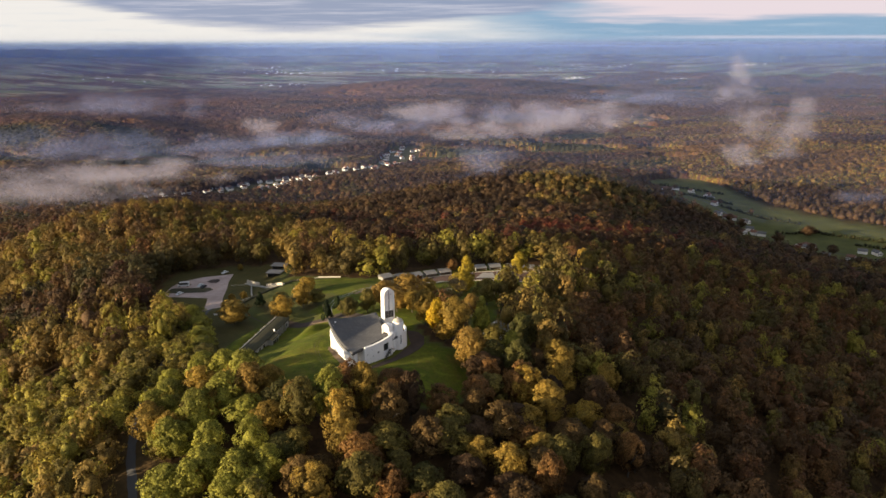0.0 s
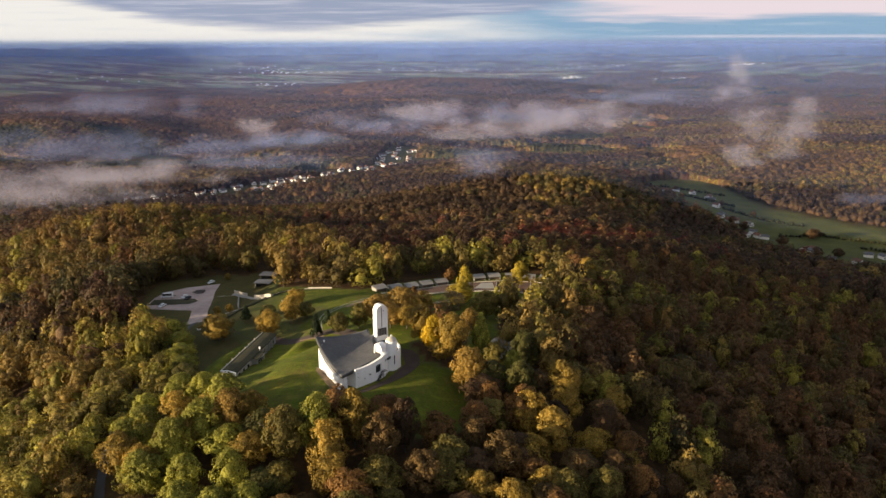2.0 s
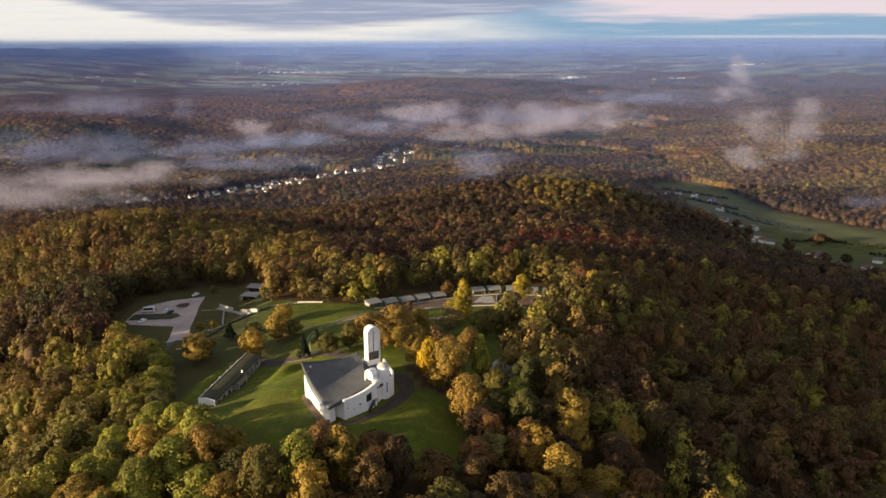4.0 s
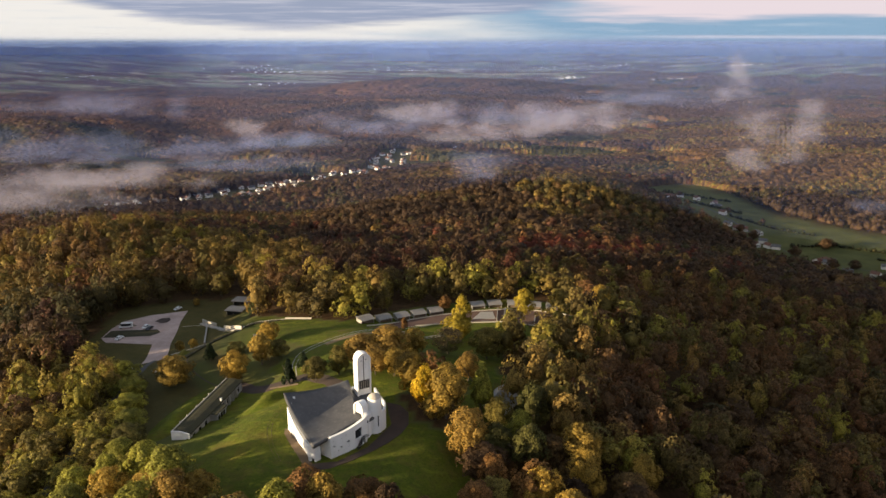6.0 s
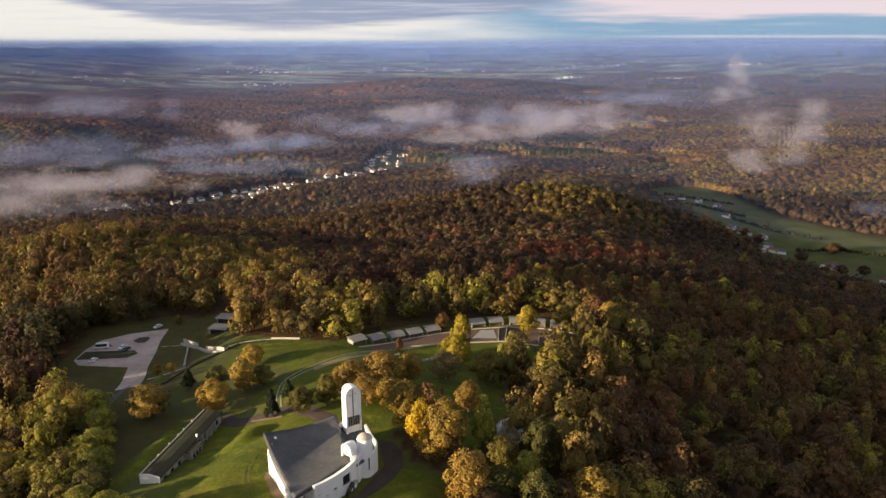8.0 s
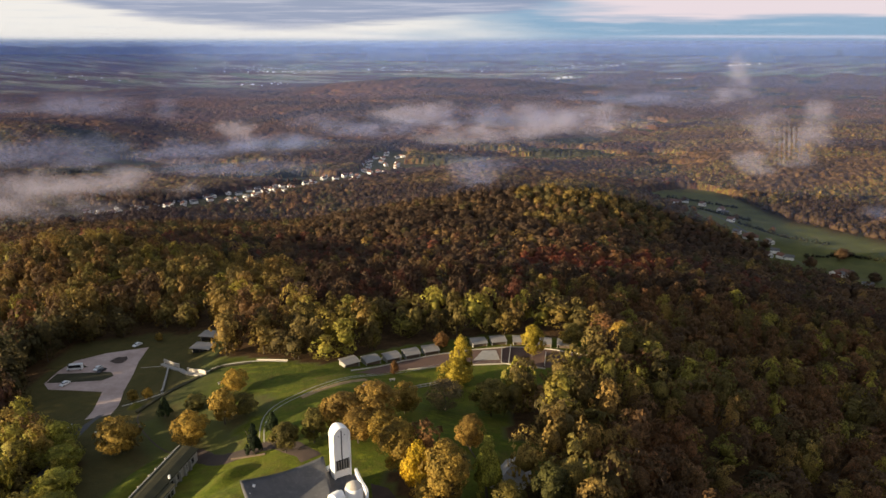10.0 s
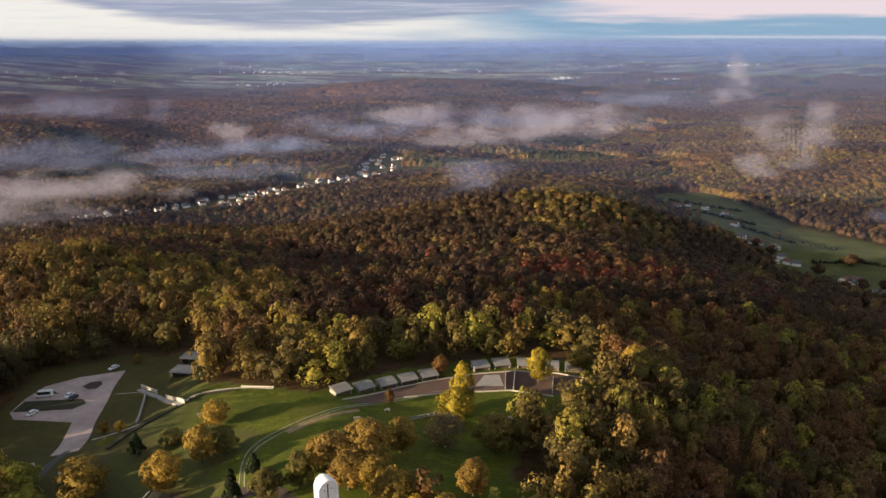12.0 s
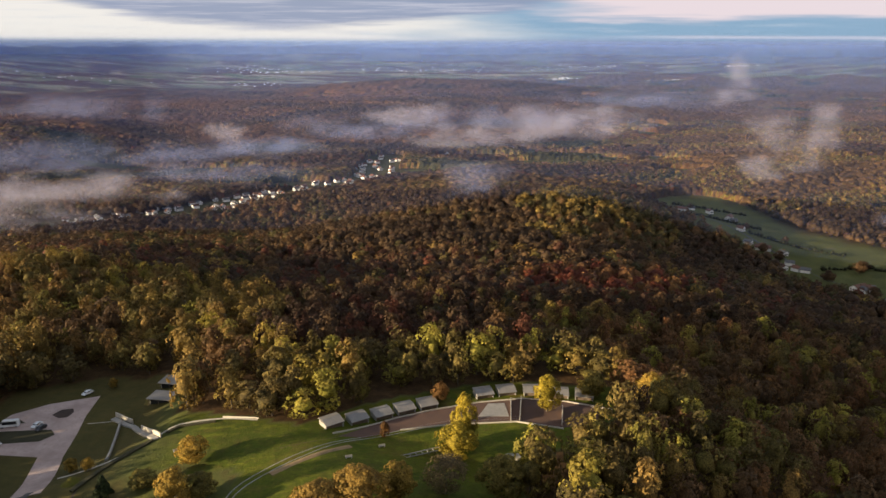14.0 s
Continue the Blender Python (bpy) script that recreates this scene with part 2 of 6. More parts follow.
FAR_HILLS = [
    (30, 750, 190, 170, 17.8),
    (120, 950, 170, 130, 4.8),
    (170, 810, 120, 85, 21.8),
    (210, 650, 120, 160, 8.9),
    (700, 1250, 260, 300, 2.4),
    (950, 1300, 300, 330, 37.6),
    (-600, 2000, 500, 350, 9.4),
    (0, 2200, 450, 350, 14.6),
    (-1100, 1900, 420, 400, 22.0),
    (1000, 1800, 500, 450, 14.9),
    (700, 750, 200, 200, -0.7),
    (450, 1400, 250, 250, -4.4),
    (350, 900, 120, 120, -11.0),
    (300, 2400, 400, 300, 12.4),
]
PLAIN_HILLS = [
    (-950, 1420, 200, 130, 29.4),
    (-960, 1900, 260, 200, -1.0),
    (-330, 1900, 230, 150, 8.7),
    (-690, 1650, 160, 130, -4.8),
    (-540, 2520, 330, 200, -13.2),
    (-100, 2850, 520, 230, 57.0),
    (540, 1700, 180, 230, -8.8),
    (830, 2150, 280, 280, -15.4),
    (1150, 1950, 230, 230, -17.1),
    (1250, 2800, 420, 330, 5.8),
    (-1600, 2600, 420, 330, 0.7),
    (560, 3050, 330, 220, -3.2),
    (-1200, 3050, 420, 260, 0.6),
]
PADS = [(-160, 140, 34, 62, -18.5), (18, 148, 38, 78, -9.8), (-38, 14, 20, 42, -0.6)]


def height(x, y):
    """The ground's height in metres at x, y (numbers or arrays)."""
    x, y = np.asarray(x, float), np.asarray(y, float)
    h = np.full(np.broadcast(x, y).shape, -115.0)
    for a, b, s, r, k in NEAR_HILLS + SLOPE_HILLS + FAR_HILLS + PLAIN_HILLS:
        h = h + k * np.exp(-((x - a) / s) ** 2 / 2 - ((y - b) / r) ** 2 / 2)
    for a, b, r0, r1, z in PADS:
        u = np.clip((r1 - np.hypot(x - a, y - b)) / (r1 - r0), 0, 1)
        u = u * u * (3 - 2 * u)
        h = h * (1 - u) + z * u
    d = np.hypot(x, y)
    plain = np.clip((d - 1500) / 900, 0, 1)
    plain = plain * plain * (3 - 2 * plain)
    rim = np.clip((d - 3300) / 1350, 0, 1)
    wave = np.sin(x / 290 + 1.3 * np.sin(y / 380)) * np.sin(y / 210 + 0.7) + 0.45 * np.sin(x / 140 + y / 170)
    peak = 15 * np.exp(-((x + 1560) / 50) ** 2 - ((y - 4300) / 160) ** 2) + 13 * np.exp(-((x - 640) / 420) ** 2 - ((y - 4350) / 170) ** 2) + 9 * np.exp(-((x + 700) / 500) ** 2 - ((y - 4400) / 150) ** 2)
    mid = np.clip((d - 1300) / 900, 0, 1)
    return h + 25 * plain + 195 * rim ** 1.25 + wave * (7 * mid * (1 - rim) ** 2 + 0.6 * rim) + peak


def gz(x, y):
    return float(height(x, y))


def seg_dist(x, y, pts):
    """Distance of points to a polyline."""
    best = np.full(np.shape(x), 1e9)
    for (ax, ay), (bx, by) in zip(pts, pts[1:]):
        ux, uy = bx - ax, by - ay
        q = np.clip(((x - ax) * ux + (y - ay) * uy) / (ux * ux + uy * uy), 0, 1)
        best = np.minimum(best, np.hypot(x - ax - q * ux, y - ay - q * uy))
    return best


def inside(x, y, poly):
    r = np.zeros(np.shape(x), bool)
    for (ax, ay), (bx, by) in zip(poly, poly[1:] + poly[:1]):
        c = (ay > y) != (by > y)
        r ^= c & (x < (bx - ax) * (y - ay) / ((by - ay) or 1e-9) + ax)
    return r


CLEARING = [(-111, 8), (-116, 42), (-122, 62), (-142, 78), (-166, 94), (-178, 120), (-180, 168), (-150, 182), (-128, 178), (-104, 143), (-74, 132.5), (-56, 125),
            (-45, 136), (-33, 146), (-13, 154), (10, 163), (30, 163), (60, 159), (63, 142), (44, 126), (20, 104), (14, 62), (-14, 44), (-22, 38), (-14, 24), (5, 13), (7, 0), (0, -14),
            (-8, -21), (-24, -25), (-48, -23), (-66, -20), (-80, -13), (-94, 0)]
PAVILION_PLOT = [(-130, 144), (-106, 144), (-106, 166), (-112, 180), (-130, 182)]
HOUSE_PLOT = [(-4, 12), (14, 14), (19, 30), (18, 48), (2, 48)]
HOLLOW = [(2, 48), (24, 44), (26, 66), (6, 70)]
ROAD = [(-133, 97), (-132.5, 73), (-131, 50), (-128, 25), (-123, -8), (-114, -38), (-104, -60), (-96, -90), (-70, -150)]
VALLEY = [(352, 950), (385, 840), (430, 720), (520, 610), (700, 540)]
VALLEY_ROAD = [(330, 930), (356, 830), (372, 700), (384, 610), (420, 560), (520, 500)]
VILLAGE = [(-520, 790), (-420, 850), (-320, 950), (-220, 1060), (-150, 1160), (-140, 1400)]
MEADOWS = [(-60, 1190, 90, 40), (180, 1330, 150, 40), (-672, 1300, 120, 32), (-94, 1233, 55, 30), (240, 1445, 95, 40), (-420, 1250, 150, 24), (60, 1420, 100, 30), (420, 1210, 60, 30), (-260, 1090, 60, 40), (537, 1892, 50, 75), (560, 3640, 150, 45), (1010, 3500, 170, 45), (870, 3040, 170, 40), (-1572, 3256, 200, 36), (-980, 3340, 220, 36), (420, 2560, 110, 34)]


def far_stand(x, y):
    """Where stands of wood and openings lie across the valley, -1 to 1."""
    return np.sin(x / 170 + 2 * np.sin(y / 230)) * np.sin(y / 140 + 1.5 * np.sin(x / 310))


def open_ground(x, y):
    """True where no forest stands."""
    m = inside(x, y, CLEARING) | inside(x, y, HOLLOW) | inside(x, y, HOUSE_PLOT) | inside(x, y, PAVILION_PLOT)
    m |= seg_dist(x, y, ROAD) < np.where(y > -10, 2.2, 5.2)
    m |= seg_dist(x, y, VALLEY) < 78 + 16 * np.sin(x / 45 + y / 60)
    m |= seg_dist(x, y, [(372, 700), (380, 610), (425, 540), (560, 485)]) < 37 + 10 * np.sin(x / 17 + y / 23)
    m |= (seg_dist(x, y, VILLAGE) < 36 + 12 * np.sin(x / 31))
    m |= (y > 1150) & (y < 2700) & (far_stand(x, y) + 0.22 * np.sin(x / 27 + 2 * np.sin(y / 19)) * np.sin(y / 13 + x / 41) < -0.86)
    for a, b, r, s in MEADOWS:
        m |= ((x - a) / r) ** 2 + ((y - b) / s) ** 2 < 1
    return m


def spread(lo, hi, step, end, grow=1.09):
    a = [float(v) for v in np.arange(lo, hi + 0.1, step)]
    d = step
    while a[-1] < end:
        d = min(d * grow, 45 if a[-1] < 2300 else 110)
        a.append(a[-1] + d)
    d = step
    while a[0] > -end:
        d = min(d * grow, 45 if a[0] > -1500 else 110)
        a.insert(0, a[0] - d)
    return np.array(a)


def mesh_from(name, verts, faces, mats, smooth=False, hue=None, sizes=None):
    """A mesh from arrays: faces is an (n, k) array."""
    me = bpy.data.meshes.new(name)
    verts, faces = np.asarray(verts, np.float32), np.asarray(faces, np.int32)
    k = faces.shape[1]
    me.vertices.add(len(verts))
    me.vertices.foreach_set("co", verts.ravel())
    me.loops.add(faces.size)
    me.loops.foreach_set("vertex_index", faces.ravel())
    me.polygons.add(len(faces))
    me.polygons.foreach_set("loop_start", np.arange(0, faces.size, k, dtype=np.int32))
    if smooth:
        me.polygons.foreach_set("use_smooth", np.ones(len(faces), bool))
    if hue is not None:
        a = me.attributes.new("hue", "FLOAT", "POINT")
        a.data.foreach_set("value", np.asarray(hue, np.float32))
    for m in mats:
        me.materials.append(m)
    me.update(calc_edges=True)
    return me


gx, gy = spread(-215, 130, 3.0, 4760), spread(-120, 240, 3.0, 4760)
GX, GY = np.meshgrid(gx, gy)
GZ = height(GX, GY)
ny, nx = GX.shape
idx = np.arange(nx * ny).reshape(ny, nx)
quads = np.stack([idx[:-1, :-1], idx[:-1, 1:], idx[1:, 1:], idx[1:, :-1]], -1).reshape(-1, 4)
rad = np.hypot(GX, GY + 60).ravel()
quads = quads[(rad[quads] < 4760).all(1)]
fx, fy = GX.ravel(), GY.ravel()
grass_mask = np.where(open_ground(fx, fy), np.where(fy > 300, np.where(seg_dist(fx, fy, VILLAGE) < 60, 0.27, 0.5), 0.27 + 0.73 * np.clip((fx + 108 + 0.10 * (fy - 60)) / 24, 0, 1)), 0.0)


grass_mask = np.where((fy < 8) & (seg_dist(fx, fy, ROAD) < 9), 0.06, grass_mask)
grass_mask = np.where((grass_mask > 0.2) & (np.hypot((fx + 92) / 24, (fy - 78) / 24) + 0.35 * np.sin(fx / 4.1) * np.sin(fy / 5.3) < 1), 0.42 + 0.2 * np.sin(fx / 3.1 + fy / 4.7), grass_mask)


def ground_material():
    m, t, b, o = material("hill_ground")
    p = position(t)
    a = t.nodes.new("ShaderNodeAttribute")
    a.attribute_name = "hue"
    d = nd(t, "VectorMath")
    d.operation = "LENGTH"
    lk(t, mapped(t, p, (1, 1, 0)), d.inputs[0])
    n1, n2, n3 = noise_tex(t, p, 0.035, 4, 0.6), noise_tex(t, p, 0.35, 4, 0.65), noise_tex(t, p, 2.2, 3, 0.6)
    grass = ramp(t, n1, [(0.28, (0.042, 0.052, 0.006)), (0.46, (0.070, 0.091, 0.008)), (0.60, (0.100, 0.110, 0.010)), (0.75, (0.150, 0.110, 0.018))])
    grass = mixc(t, ramp(t, n2, [(0.45, (0, 0, 0)), (0.75, (0.45, 0.45, 0.45))]), grass, (0.12, 0.080, 0.026))
    grass = mixc(t, 1.0, grass, ramp(t, mth(t, "ADD", mth(t, "MULTIPLY", n3, 0.6), mth(t, "MULTIPLY", noise_tex(t, p, 0.9, 3, 0.6), 0.5)), [(0.35, (0.55, 0.6, 0.55)), (0.6, (1, 1, 1)), (0.8, (1.0, 0.95, 0.8))]), "MULTIPLY")
    litter = ramp(t, n2, [(0.3, (0.036, 0.021, 0.010)), (0.7, (0.090, 0.050, 0.020))])
    pasture = ramp(t, n1, [(0.3, (0.056, 0.062, 0.018)), (0.6, (0.090, 0.093, 0.026)), (0.8, (0.125, 0.106, 0.040))])
    tuft = noise_tex(t, mapped(t, p, (1, 1.7, 1), (7, 3, 0)), 0.16, 5, 0.7)
    grass = mixc(t, ramp(t, tuft, [(0.52, (0, 0, 0)), (0.68, (0.75, 0.75, 0.75))]), grass, (0.145, 0.155, 0.014))
    grass = mixc(t, ramp(t, noise_tex(t, mapped(t, p, (1, 1, 1), (31, 11, 0)), 0.07, 5, 0.65), [(0.55, (0, 0, 0)), (0.72, (0.6, 0.6, 0.6))]), grass, (0.10, 0.062, 0.022))
    near = mixc(t, mth(t, "MULTIPLY", a.outputs["Fac"], 2.0, clamp=True), litter, mixc(t, mth(t, "SUBTRACT", mth(t, "MULTIPLY", a.outputs["Fac"], 2.0), 1.0, clamp=True), pasture, grass))
    # the far country: woods in rust and brown, fields between them
    warp = noise_tex(t, p, 0.004, 3, 0.6)
    vor = nd(t, "TexVoronoi", Scale=1.0)
    vor.distance = "EUCLIDEAN"
    wv = nd(t, "VectorMath")
    wv.operation = "ADD"
    lk(t, mapped(t, p, (0.006, 0.020, 0)), wv.inputs[0])
    lk(t, mth(t, "MULTIPLY", warp, 3.5), wv.inputs[1])
    lk(t, wv.outputs[0], vor.inputs["Vector"])
    cell = nd(t, "SeparateColor")
    lk(t, vor.outputs["Color"], cell.inputs[0])
    field = ramp(t, cell.outputs[0], [(0.0, (0.10, 0.13, 0.055)), (0.35, (0.24, 0.21, 0.13)), (0.7, (0.09, 0.12, 0.05)), (1.0, (0.32, 0.27, 0.18))])
    tree = noise_tex(t, p, 0.11, 2, 0.7)
    wood = ramp(t, noise_tex(t, mapped(t, p, (1, 3.4, 1)), 0.0035, 6, 0.68), [(0.3, (0.03, 0.035, 0.022)), (0.42, (0.085, 0.045, 0.028)), (0.55, (0.12, 0.055, 0.036)), (0.7, (0.09, 0.05, 0.03))])
    wood = mixc(t, ramp(t, tree, [(0.35, (0, 0, 0)), (0.65, (0.9, 0.9, 0.9))]), mixc(t, 0.6, wood, (0.01, 0.01, 0.01)), wood)
    woodiness = mth(t, "ADD", noise_tex(t, mapped(t, p, (1, 5.0, 1)), 0.0030, 7, 0.72), mth(t, "MULTIPLY", cell.outputs[1], 0.12))
    far = mixc(t, ramp(t, woodiness, [(0.54, (0, 0, 0)), (0.57, (1, 1, 1))]), wood, field)
    isfar = ramp(t, mth(t, "DIVIDE", d.outputs["Value"], 5000), [(0.64, (0, 0, 0)), (0.70, (1, 1, 1))])
    lk(t, mixc(t, isfar, near, far), b.inputs["Base Color"])
    b.inputs["Roughness"].default_value = 0.95
    b.inputs["Specular IOR Level"].default_value = 0.15
    bump(t, b, mth(t, "ADD", mth(t, "ADD", mth(t, "MULTIPLY", n3, 0.8), mth(t, "MULTIPLY", n2, 1.6)), mth(t, "MULTIPLY", tree, mth(t, "MULTIPLY", isfar, 22))), 0.6, 0.35)
    return m


hill_ground = ground_material()
ground = new("ground", mesh_from("ground", np.stack([fx, fy, GZ.ravel()], 1), quads, [hill_ground], True, grass_mask))
tagged(ground, "grassy hilltop and wooded valley ground reaching the horizon", "ground", kind="structure")


# ---- helpers for things ----
def part(name, bm, mat, parent=None, label="", smooth=False):
    """Links a bmesh as one mesh object under a thing or a part."""
    me = bpy.data.meshes.new(name)
    bmesh.ops.recalc_face_normals(bm, faces=bm.faces)
    if smooth:
        for f in bm.faces:
            f.smooth = True
    bm.to_mesh(me)
    bm.free()
    me.materials.append(mat)
    ob = new(name, me)
    ob.parent = parent
    if label:
        ob["label"] = label
    return ob


def box(bm, x0, y0, z0, x1, y1, z1, bevel=0.0):
    vs = [bm.verts.new((x, y, z)) for z in (z0, z1) for x, y in ((x0, y0), (x1, y0), (x1, y1), (x0, y1))]
    fs = [bm.faces.new([vs[i] for i in q]) for q in ((0, 3, 2, 1), (4, 5, 6, 7), (0, 1, 5, 4), (1, 2, 6, 5), (2, 3, 7, 6), (3, 0, 4, 7))]
    if bevel:
        bmesh.ops.bevel(bm, geom=list({e for f in fs for e in f.edges}), offset=bevel, segments=1, affect="EDGES")
    return bm


def boxes(*bs, bevel=0.0):
    bm = bmesh.new()
    for q in bs:
        box(bm, *q, bevel=bevel)
    return bm


def prism(pts, z0, z1):
    """An upright prism over a plan outline; z1 may be a list of heights."""
    bm = bmesh.new()
    n = len(pts)
    top = z1 if isinstance(z1, (list, tuple)) else [z1] * n
    lo = [bm.verts.new((x, y, z0)) for x, y in pts]
    hi = [bm.verts.new((x, y, z)) for (x, y), z in zip(pts, top)]
    bm.faces.new(lo[::-1]), bm.faces.new(hi)
    for i in range(n):
        j = (i + 1) % n
        bm.faces.new((lo[i], lo[j], hi[j], hi[i]))
    return bm


def empty(name, x, y, z, turn=0.0):
    ob = new(name)
    ob.matrix_basis = pose(x, y, z, 0, 0, turn)
    ob.empty_display_size = 0.5
    return ob


def ribbon(name, pts, width, mat, label, category, lift=0.07, kind="structure", thick=0.25):
    """A path draped over the ground along a smoothed line."""
    dense = []
    for i in range(len(pts) - 1):
        p0, p1, p2, p3 = (Vector(pts[max(i - 1, 0)]), Vector(pts[i]), Vector(pts[i + 1]), Vector(pts[min(i + 2, len(pts) - 1)]))
        k = max(2, int((p2 - p1).length / 1.6))
        for j in range(k):
            u = j / k
            dense.append(0.5 * ((2 * p1) + (p2 - p0) * u + (2 * p0 - 5 * p1 + 4 * p2 - p3) * u * u + (3 * p1 - p0 - 3 * p2 + p3) * u ** 3))
    dense.append(Vector(pts[-1]))
    bm = bmesh.new()
    rows = []
    m = max(2, int(width / 1.5) + 1)
    for i, p in enumerate(dense):
        d = (dense[min(i + 1, len(dense) - 1)] - dense[max(i - 1, 0)]).normalized()
        side = Vector((-d.y, d.x))
        w = width * (1 + 0.08 * math.sin(i * 0.9) + 0.05 * math.sin(i * 2.3))
        row = []
        for j in range(m + 1):
            q = p + side * w * (j / m - 0.5)
            edge = j in (0, m)
            row.append(bm.verts.new((q.x, q.y, gz(q.x, q.y) + (-thick if edge else lift))))
        rows.append(row)
    for r0, r1 in zip(rows, rows[1:]):
        for j in range(m):
            bm.faces.new((r0[j], r0[j + 1], r1[j + 1], r1[j]))
    return tagged(part(name, bm, mat, smooth=True), label, category, kind=kind)


def patch(name, poly, mat, label, category, lift=0.1, step=2.0, kind="structure"):
    """A paved or bare area draped over the ground inside an outline."""
    xs, ys = [p[0] for p in poly], [p[1] for p in poly]
    bm = bmesh.new()
    vs = [bm.verts.new((x, y, 0)) for x, y in poly]
    bm.faces.new(vs)
    for axis, lo, hi in ((0, min(xs), max(xs)), (1, min(ys), max(ys))):
        v = lo + step
        while v < hi:
            co, no = [0, 0, 0], [0, 0, 0]
            co[axis], no[axis] = v, 1
            bmesh.ops.bisect_plane(bm, geom=bm.verts[:] + bm.edges[:] + bm.faces[:], plane_co=co, plane_no=no)
            v += step
    rim = {v for e in bm.edges if len(e.link_faces) == 1 for v in e.verts}
    for v in bm.verts:
        v.co.z = gz(v.co.x, v.co.y) + lift
    ext = bmesh.ops.extrude_edge_only(bm, edges=[e for e in bm.edges if len(e.link_faces) == 1])
    for g in ext["geom"]:
        if isinstance(g, bmesh.types.BMVert):
            g.co.z -= 0.5
    return tagged(part(name, bm, mat), label, category, kind=kind)


# ---- trees ----
rng = np.random.default_rng(7)


def icosphere(sub):
    bm = bmesh.new()
    bmesh.ops.create_icosphere(bm, subdivisions=sub, radius=1.0)
    v = np.array([q.co[:] for q in bm.verts])
    f = np.array([[q.index for q in t.verts] for t in bm.faces])
    bm.free()
    return v, f


ICO1, ICO2 = icosphere(1), icosphere(2)


def unit(v):
    return v / np.maximum(np.linalg.norm(v, axis=-1, keepdims=True), 1e-9)


def leaf_tris(centres, normals, size, r, diamond=False):
    """A small leaf spray at each centre, turned roughly along its normal."""
    n = len(centres)
    nn = unit(normals + r.normal(0, 0.24, (n, 3)))
    u = unit(np.cross(nn, r.normal(0, 1, (n, 3))))
    w = np.cross(nn, u)
    s = (size * r.uniform(0.6, 1.35, n))[:, None]
    if diamond:
        v = np.stack([centres - u * s, centres + w * s * 0.62 + nn * s * 0.2, centres + u * s, centres - w * s * 0.62 - nn * s * 0.15], 1).reshape(-1, 3)
        k = np.arange(n)[:, None] * 4
        return v, np.concatenate([k + [0, 1, 2], k + [0, 2, 3]])
    v = np.stack([centres - u * s - w * s * 0.5, centres + u * s - w * s * 0.5, centres + w * s * 0.9 + nn * s * 0.25], 1).reshape(-1, 3)
    return v, np.arange(n * 3).reshape(-1, 3)


def join(parts):
    vs, fs, k = [], [], 0
    for v, f in parts:
        vs.append(v), fs.append(f + k)
        k += len(v)
    return np.concatenate(vs), np.concatenate(fs)


def crown_profile(kind, z):
    """Half-width of a crown at z from -1 (bottom) to 1 (top)."""
    if kind == "cone":
        return np.clip((1.02 - z) / 2, 0.03, 1) ** 0.85
    if kind == "column":
        return np.clip((1 - z) * 1.1, 0, 1) ** 0.6 * np.clip((z + 1.25) * 1.6, 0, 1) * 0.95
    return np.sqrt(np.clip(1 - z * z, 0.0, 1)) * (1.0 - 0.14 * z)


def crown(kind, clumps, leaves, size, r, core=0.74, diamond=True, base=None, big=1.0):
    """A crown of half-width and half-height 1: leafy clumps round a dark core, uneven outline and gaps."""
    z = r.uniform(-0.92, 0.97, clumps)
    if kind != "cone":
        z = np.sin(z * 1.35) / math.sin(1.35)
    a = np.arange(clumps) * 2.39996 + r.uniform(-0.5, 0.5, clumps)
    rad = crown_profile(kind, z) * r.uniform(0.62, 0.96, clumps)
    c = np.stack([rad * np.cos(a), rad * np.sin(a), z * r.uniform(0.82, 1.0, clumps)], 1)
    cr = r.uniform(0.20, 0.36, clumps) * (0.6 if kind == "cone" else big)
    d = unit(r.normal(0, 1, (clumps, leaves, 3)) + unit(c)[:, None] * 0.75 + [0, 0, 0.35])
    pts = (c[:, None] + d * cr[:, None, None] * r.uniform(0.75, 1.1, (clumps, leaves, 1))).reshape(-1, 3)
    lv = leaf_tris(pts, unit(d.reshape(-1, 3) * 0.75 + unit(pts) * 0.7), size, r, diamond)
    v, f = base or ICO2
    w = v.copy()
    prof = crown_profile(kind, np.clip(w[:, 2], -0.98, 0.98)) / np.maximum(np.hypot(w[:, 0], w[:, 1]), 0.12)
    w[:, :2] *= np.minimum(prof, 1.4)[:, None]
    w *= core * r.uniform(0.84, 1.14, (len(w), 1))
    return join([lv, (w, f)])


def lump(r, leaves, size, rough=0.2, base=ICO2):
    """A forest crown seen from afar: an uneven lump with leaf sprays standing out of it."""
    v, f = base
    w = v * (0.92 + r.normal(0, rough, (len(v), 1)))
    for _ in range(3):
        q = unit(r.normal(0, 1, 3) + [0, 0, 0.4])
        w *= 1 + 0.20 * np.exp(-((v - q) ** 2).sum(1, keepdims=True) / 0.18)
    if not leaves:
        return w, f
    d = unit(r.normal(0, 1, (leaves, 3)) + [0, 0, 0.55])
    k = ((d[:, None] - v[None]) ** 2).sum(2).argmin(1)
    pts = d * np.linalg.norm(w[k], axis=1, keepdims=True) * r.uniform(0.9, 1.12, (leaves, 1))
    return join([(w, f), leaf_tris(pts, d, size, r)])


